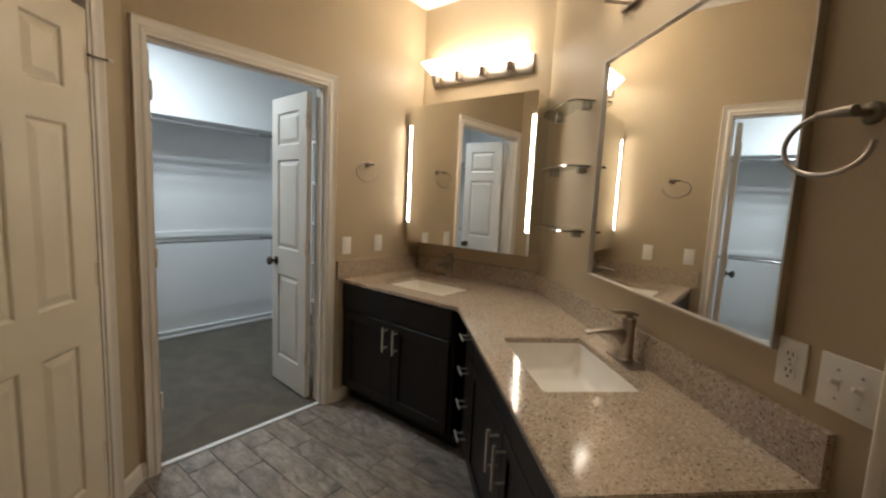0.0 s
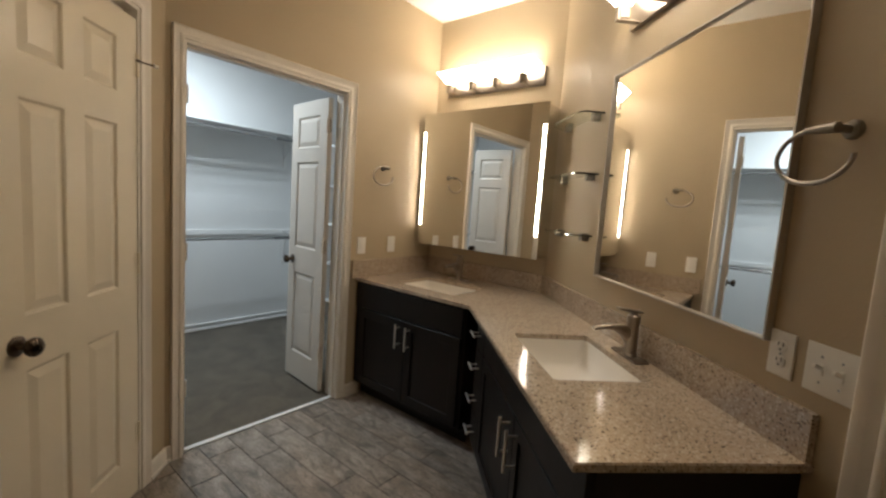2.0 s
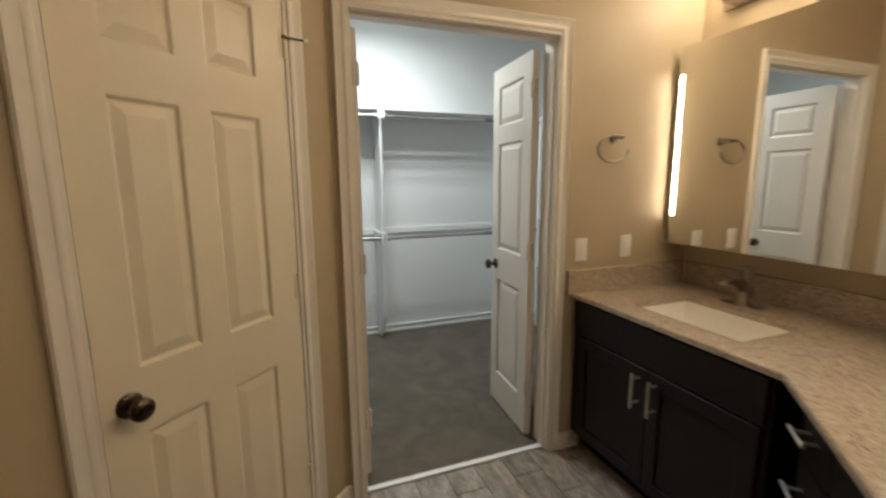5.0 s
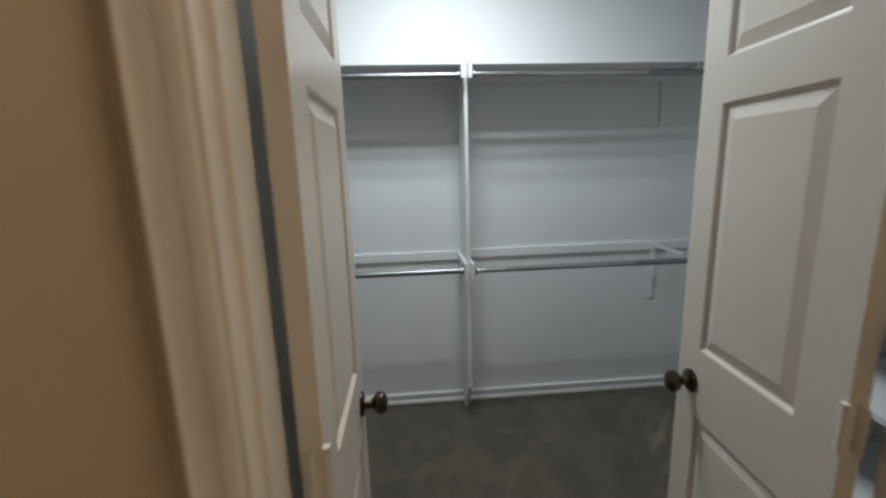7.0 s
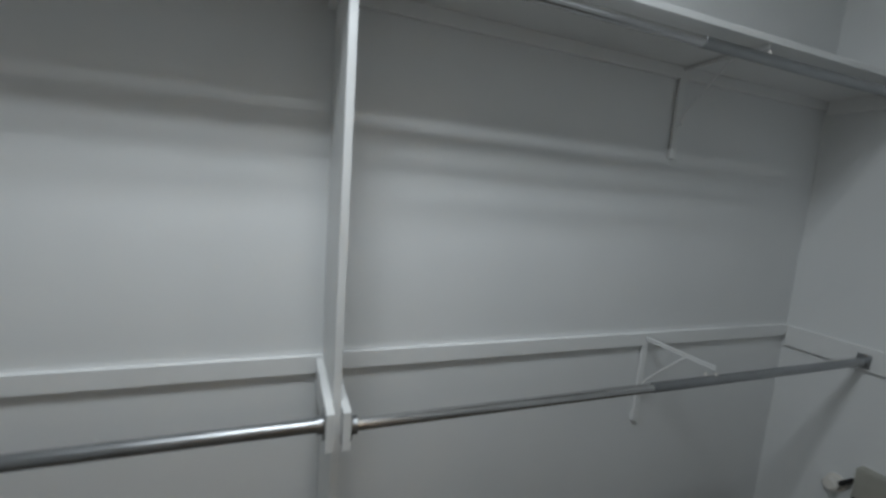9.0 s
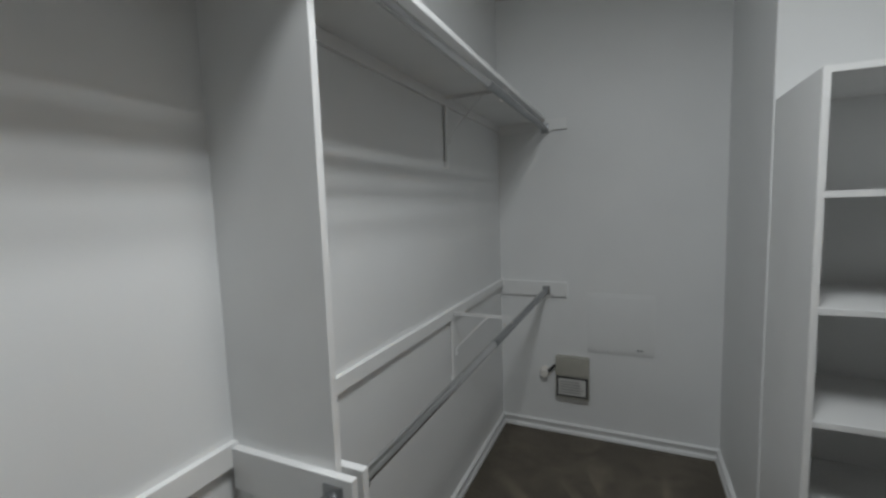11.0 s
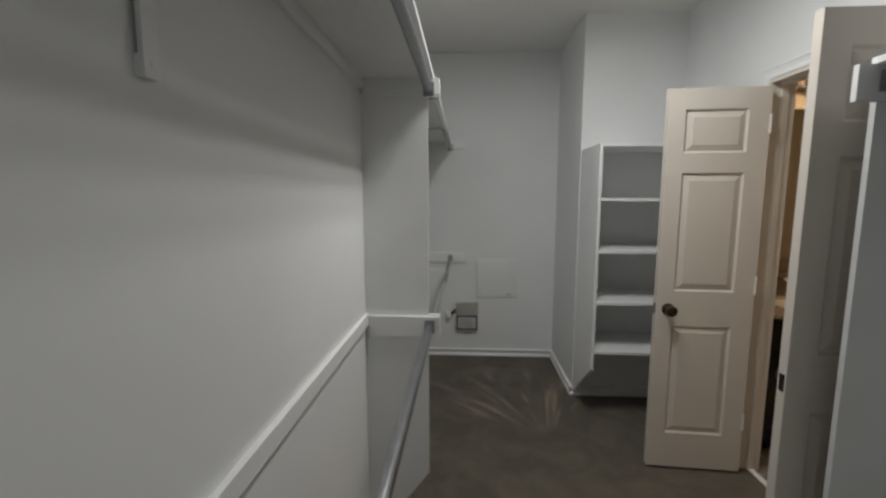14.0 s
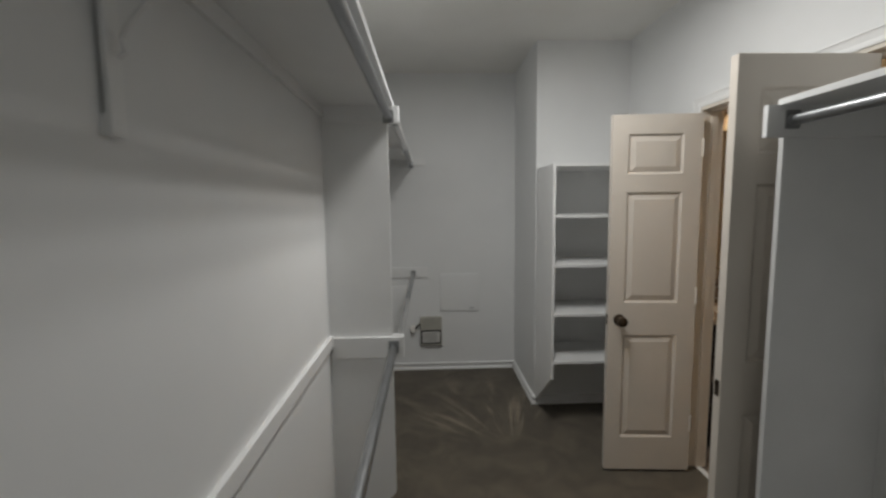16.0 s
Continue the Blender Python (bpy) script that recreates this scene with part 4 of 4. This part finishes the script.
# ---- vanity lights ----
def vanity_light(at, label):
    top = thing("vanity_light", label, "wall lamp", at, "vanity lights")
    part("back_plate", boxed(-0.405, 0.405, -0.022, 0, -0.060, 0.060, 0.004), M_NICKEL, top)
    for i in range(4):
        x = -0.325 + 0.205 * i
        bm = boxed(x - 0.015, x + 0.015, -0.124, -0.022, -0.056, -0.049, 0.0015)
        box(bm, x - 0.015, x + 0.015, -0.124, -0.117, -0.049, 0.006, 0.0015)
        part("arm", bm, M_NICKEL, top, "square bent nickel arm", smooth=False)
        part("lamp_holder", boxed(x - 0.020, x + 0.020, -0.114, -0.074, -0.049, 0.004, 0.004), M_NICKEL, top, smooth=False)
        bm = bmesh.new()
        rings = []
        for w, z in ((0.046, 0.004), (0.056, 0.012), (0.158, 0.086), (0.150, 0.086), (0.050, 0.016)):
            h = w / 2
            rings.append([bm.verts.new((x + sx * h, -0.094 + sy * h * 0.92, z)) for sx, sy in ((-1, -1), (1, -1), (1, 1), (-1, 1))])
        for a, b in zip(rings, rings[1:]):
            for k in range(4):
                bm.faces.new((a[k], a[(k + 1) % 4], b[(k + 1) % 4], b[k]))
        bm.faces.new(rings[0])
        bm.faces.new(rings[-1])
        part("shade", bm, M_SHADE, top, "glowing flared glass shade", smooth=False)
        h = 0.081
        loop = [(x + sx * h, -0.094 + sy * h * 0.92, 0.088) for sx, sy in ((-1, -1), (1, -1), (1, 1), (-1, 1))]
        bm = bmesh.new()
        for p, q in zip(loop, loop[1:] + loop[:1]):
            rod(bm, p, q, 0.0022, 6)
        part("rim", bm, M_STEEL, top, "dark glass rim")
    return top


vanity_light(ON_B @ pose(0.5525, 0, 2.268), "nickel vanity light with four glowing glass shades")
vanity_light(ON_C @ pose(1.245, 0, 2.258), "nickel vanity light with four glowing glass shades over the framed mirror")

# ---- wall fittings ----
gs_x0, gs_x1 = 0.115, 0.650
for z in (1.885, 1.582, 1.268):
    sh = thing("glass_shelf", "clear glass shelf on two square nickel clips", "shelf", ON_C @ pose(0, 0, z), "glass shelves")
    pts = [(gs_x0, -0.002), (gs_x0 + 0.02, -0.03), (gs_x0 + 0.10, -0.105), (gs_x0 + 0.17, -0.125), (gs_x1 - 0.04, -0.125), (gs_x1, -0.10), (gs_x1, -0.002)]
    g = part("glass", prism(bmesh.new(), pts, 0, 0.008), M_GLASS, sh, smooth=False)
    g.visible_shadow = False
    for x in (0.235, 0.590):
        bm = boxed(x - 0.018, x + 0.018, -0.040, 0, -0.026, -0.0005, 0.003)
        box(bm, x - 0.018, x + 0.018, -0.040, 0, 0.0085, 0.013, 0.0015)
        part("clip", bm, M_CLIP, sh, "square nickel clip")


def towel_ring(at, label):
    top = thing("towel_ring", label, "towel ring", at, "towel rings")
    part("rose", lathe(bmesh.new(), ((0.022, 0), (0.022, 0.006), (0.019, 0.012), (0.013, 0.014)), pose(0, 0, 0, 90, 0, 0), 28), M_CLIP, top)
    bm = rod(bmesh.new(), (0, -0.01, 0), (0, -0.058, 0), 0.0095, 16)
    rod(bm, (0.010, -0.052, 0), (-0.046, -0.052, 0.002), 0.012, 16, 0.0085)
    rod(bm, (-0.046, -0.052, 0.002), (-0.064, -0.052, 0.003), 0.0075, 16, 0.0068)
    part("arm", bm, M_CLIP, top)
    arc = [(-0.040 + 0.092 * math.cos(a), -0.052, -0.058 + 0.062 * math.sin(a)) for a in [radians(100 + 258 * i / 36) for i in range(37)]]
    part("ring", tube(bmesh.new(), arc, 0.0055, 12), M_NICKEL, top, "open nickel ring")
    return top


towel_ring(pose(0.350, A_Y, 1.609), "brushed nickel open towel ring on the wall beside the doorway")
towel_ring(ON_C @ pose(1.864, 0, 1.604), "brushed nickel open towel ring beside the framed mirror")


def wall_plate(at, kind_of, label, w=0.070):
    top = thing("wall_plate", label, "outlet" if kind_of == "outlet" else "switch", at, "wall plates")
    part("plate", boxed(-w / 2, w / 2, -0.006, 0, -0.0575, 0.0575, 0.003), M_PLATE, top)
    if kind_of == "outlet":
        for z in (-0.0195, 0.0195):
            face = part("socket", lathe(bmesh.new(), ((0.0165, 0.006), (0.0165, 0.008), (0.015, 0.0085)), pose(0, 0, z, 90, 0, 0), 20), M_PLATE, top)
            bm = bmesh.new()
            for x in (-0.0065, 0.0065):
                box(bm, x - 0.0013, x + 0.0013, -0.0092, -0.0084, z + 0.001, z + 0.010)
            rod(bm, (0, -0.0084, z - 0.008), (0, -0.0092, z - 0.008), 0.0028, 10)
            part("slots", bm, M_DARK, face, "dark socket slots", pose(0, 0, 0))
        part("screw", rod(bmesh.new(), (0, -0.006, 0), (0, -0.0075, 0), 0.003, 10), M_STEEL, top)
    elif kind_of == "toggle":
        for x in (-0.023, 0.023):
            bm = boxed(x - 0.006, x + 0.006, -0.0075, -0.006, -0.013, 0.013, 0.0005)
            box(bm, -0.0042, 0.0042, -0.022, 0, -0.0045, 0.0045, 0.0015, pose(x, -0.006, 0.002, -22, 0, 0))
            part("toggle", bm, M_PLATE, top)
            for z in (-0.030, 0.030):
                part("screw", rod(bmesh.new(), (x, -0.006, z), (x, -0.0075, z), 0.003, 10), M_STEEL, top)
    else:
        part("rocker", boxed(-0.0165, 0.0165, -0.0085, -0.006, -0.033, 0.033, 0.001), M_PLATE, top)
        for z in (-0.048, 0.048):
            part("screw", rod(bmesh.new(), (0, -0.006, z), (0, -0.0072, z), 0.0025, 10), M_PLATE, top)
    return top


wall_plate(pose(0.185, A_Y, 1.062), "rocker", "white rocker switch plate beside the doorway")
wall_plate(pose(0.466, A_Y, 1.065), "rocker", "white outlet plate beside the lit mirror")
wall_plate(ON_C @ pose(1.777, 0, 1.063), "outlet", "white duplex outlet plate above the backsplash")
wall_plate(ON_C @ pose(1.904, 0, 1.063), "toggle", "white double toggle switch plate above the backsplash", 0.124)

# ---- tile planks ----
PW, PL, GAP = 0.1525, 0.605, 0.004
floor_ob = bpy.data.objects["floor"]
plank = bmesh.new()
box(plank, -PW / 2 + GAP / 2, PW / 2 - GAP / 2, -PL / 2 + GAP / 2, PL / 2 - GAP / 2, -0.006, 0.0, 0.0)
bmesh.ops.bevel(plank, geom=[e for e in plank.edges if all(abs(v.co.z) < 1e-6 for v in e.verts)], offset=0.0015, segments=1, affect="EDGES")
bmesh.ops.rotate(plank, verts=plank.verts, matrix=Matrix.Rotation(math.pi / 2, 3, "Z"))
plank_data = mesh_of("plank", plank, M_PLANK)
PHASE = (0.14, 0.305, 0.159, 0.312, 0.147, 0.31)


def inside(x, y):
    s_back = (x + y) - k
    return y < 0.32 and (x - y) > AD_X - 0.35 and (x - y) < B_X - BC_Y + 0.2 and x < B_X + 0.15 and s_back > -0.4


for i in range(-22, 14):
    x = -0.921 + PW * (i + 0.5) + 0.0775
    ph = PHASE[i % 6]
    for j in range(0, 9):
        y1 = -ph - PL * (j - 1)
        y = y1 - PL / 2
        if not inside(x, y):
            continue
        if y + PL / 2 > -0.002:
            # cut piece at the threshold
            top_y = -0.002
            low_y = y - PL / 2
            if top_y - low_y < 0.03:
                continue
            cut = bmesh.new()
            ln = top_y - low_y
            box(cut, -ln / 2 + GAP / 2, ln / 2 - GAP / 2, -PW / 2 + GAP / 2, PW / 2 - GAP / 2, -0.006, 0.0)
            ob = new("plank", mesh_of("plank", cut, M_PLANK))
            ob.matrix_basis = pose(x, (top_y + low_y) / 2, 0, 0, 0, 90)
        else:
            ob = new("plank", plank_data)
            ob.matrix_basis = pose(x, y, random.uniform(-0.0006, 0.0006), 0, 0, 90)
        ob.parent = floor_ob
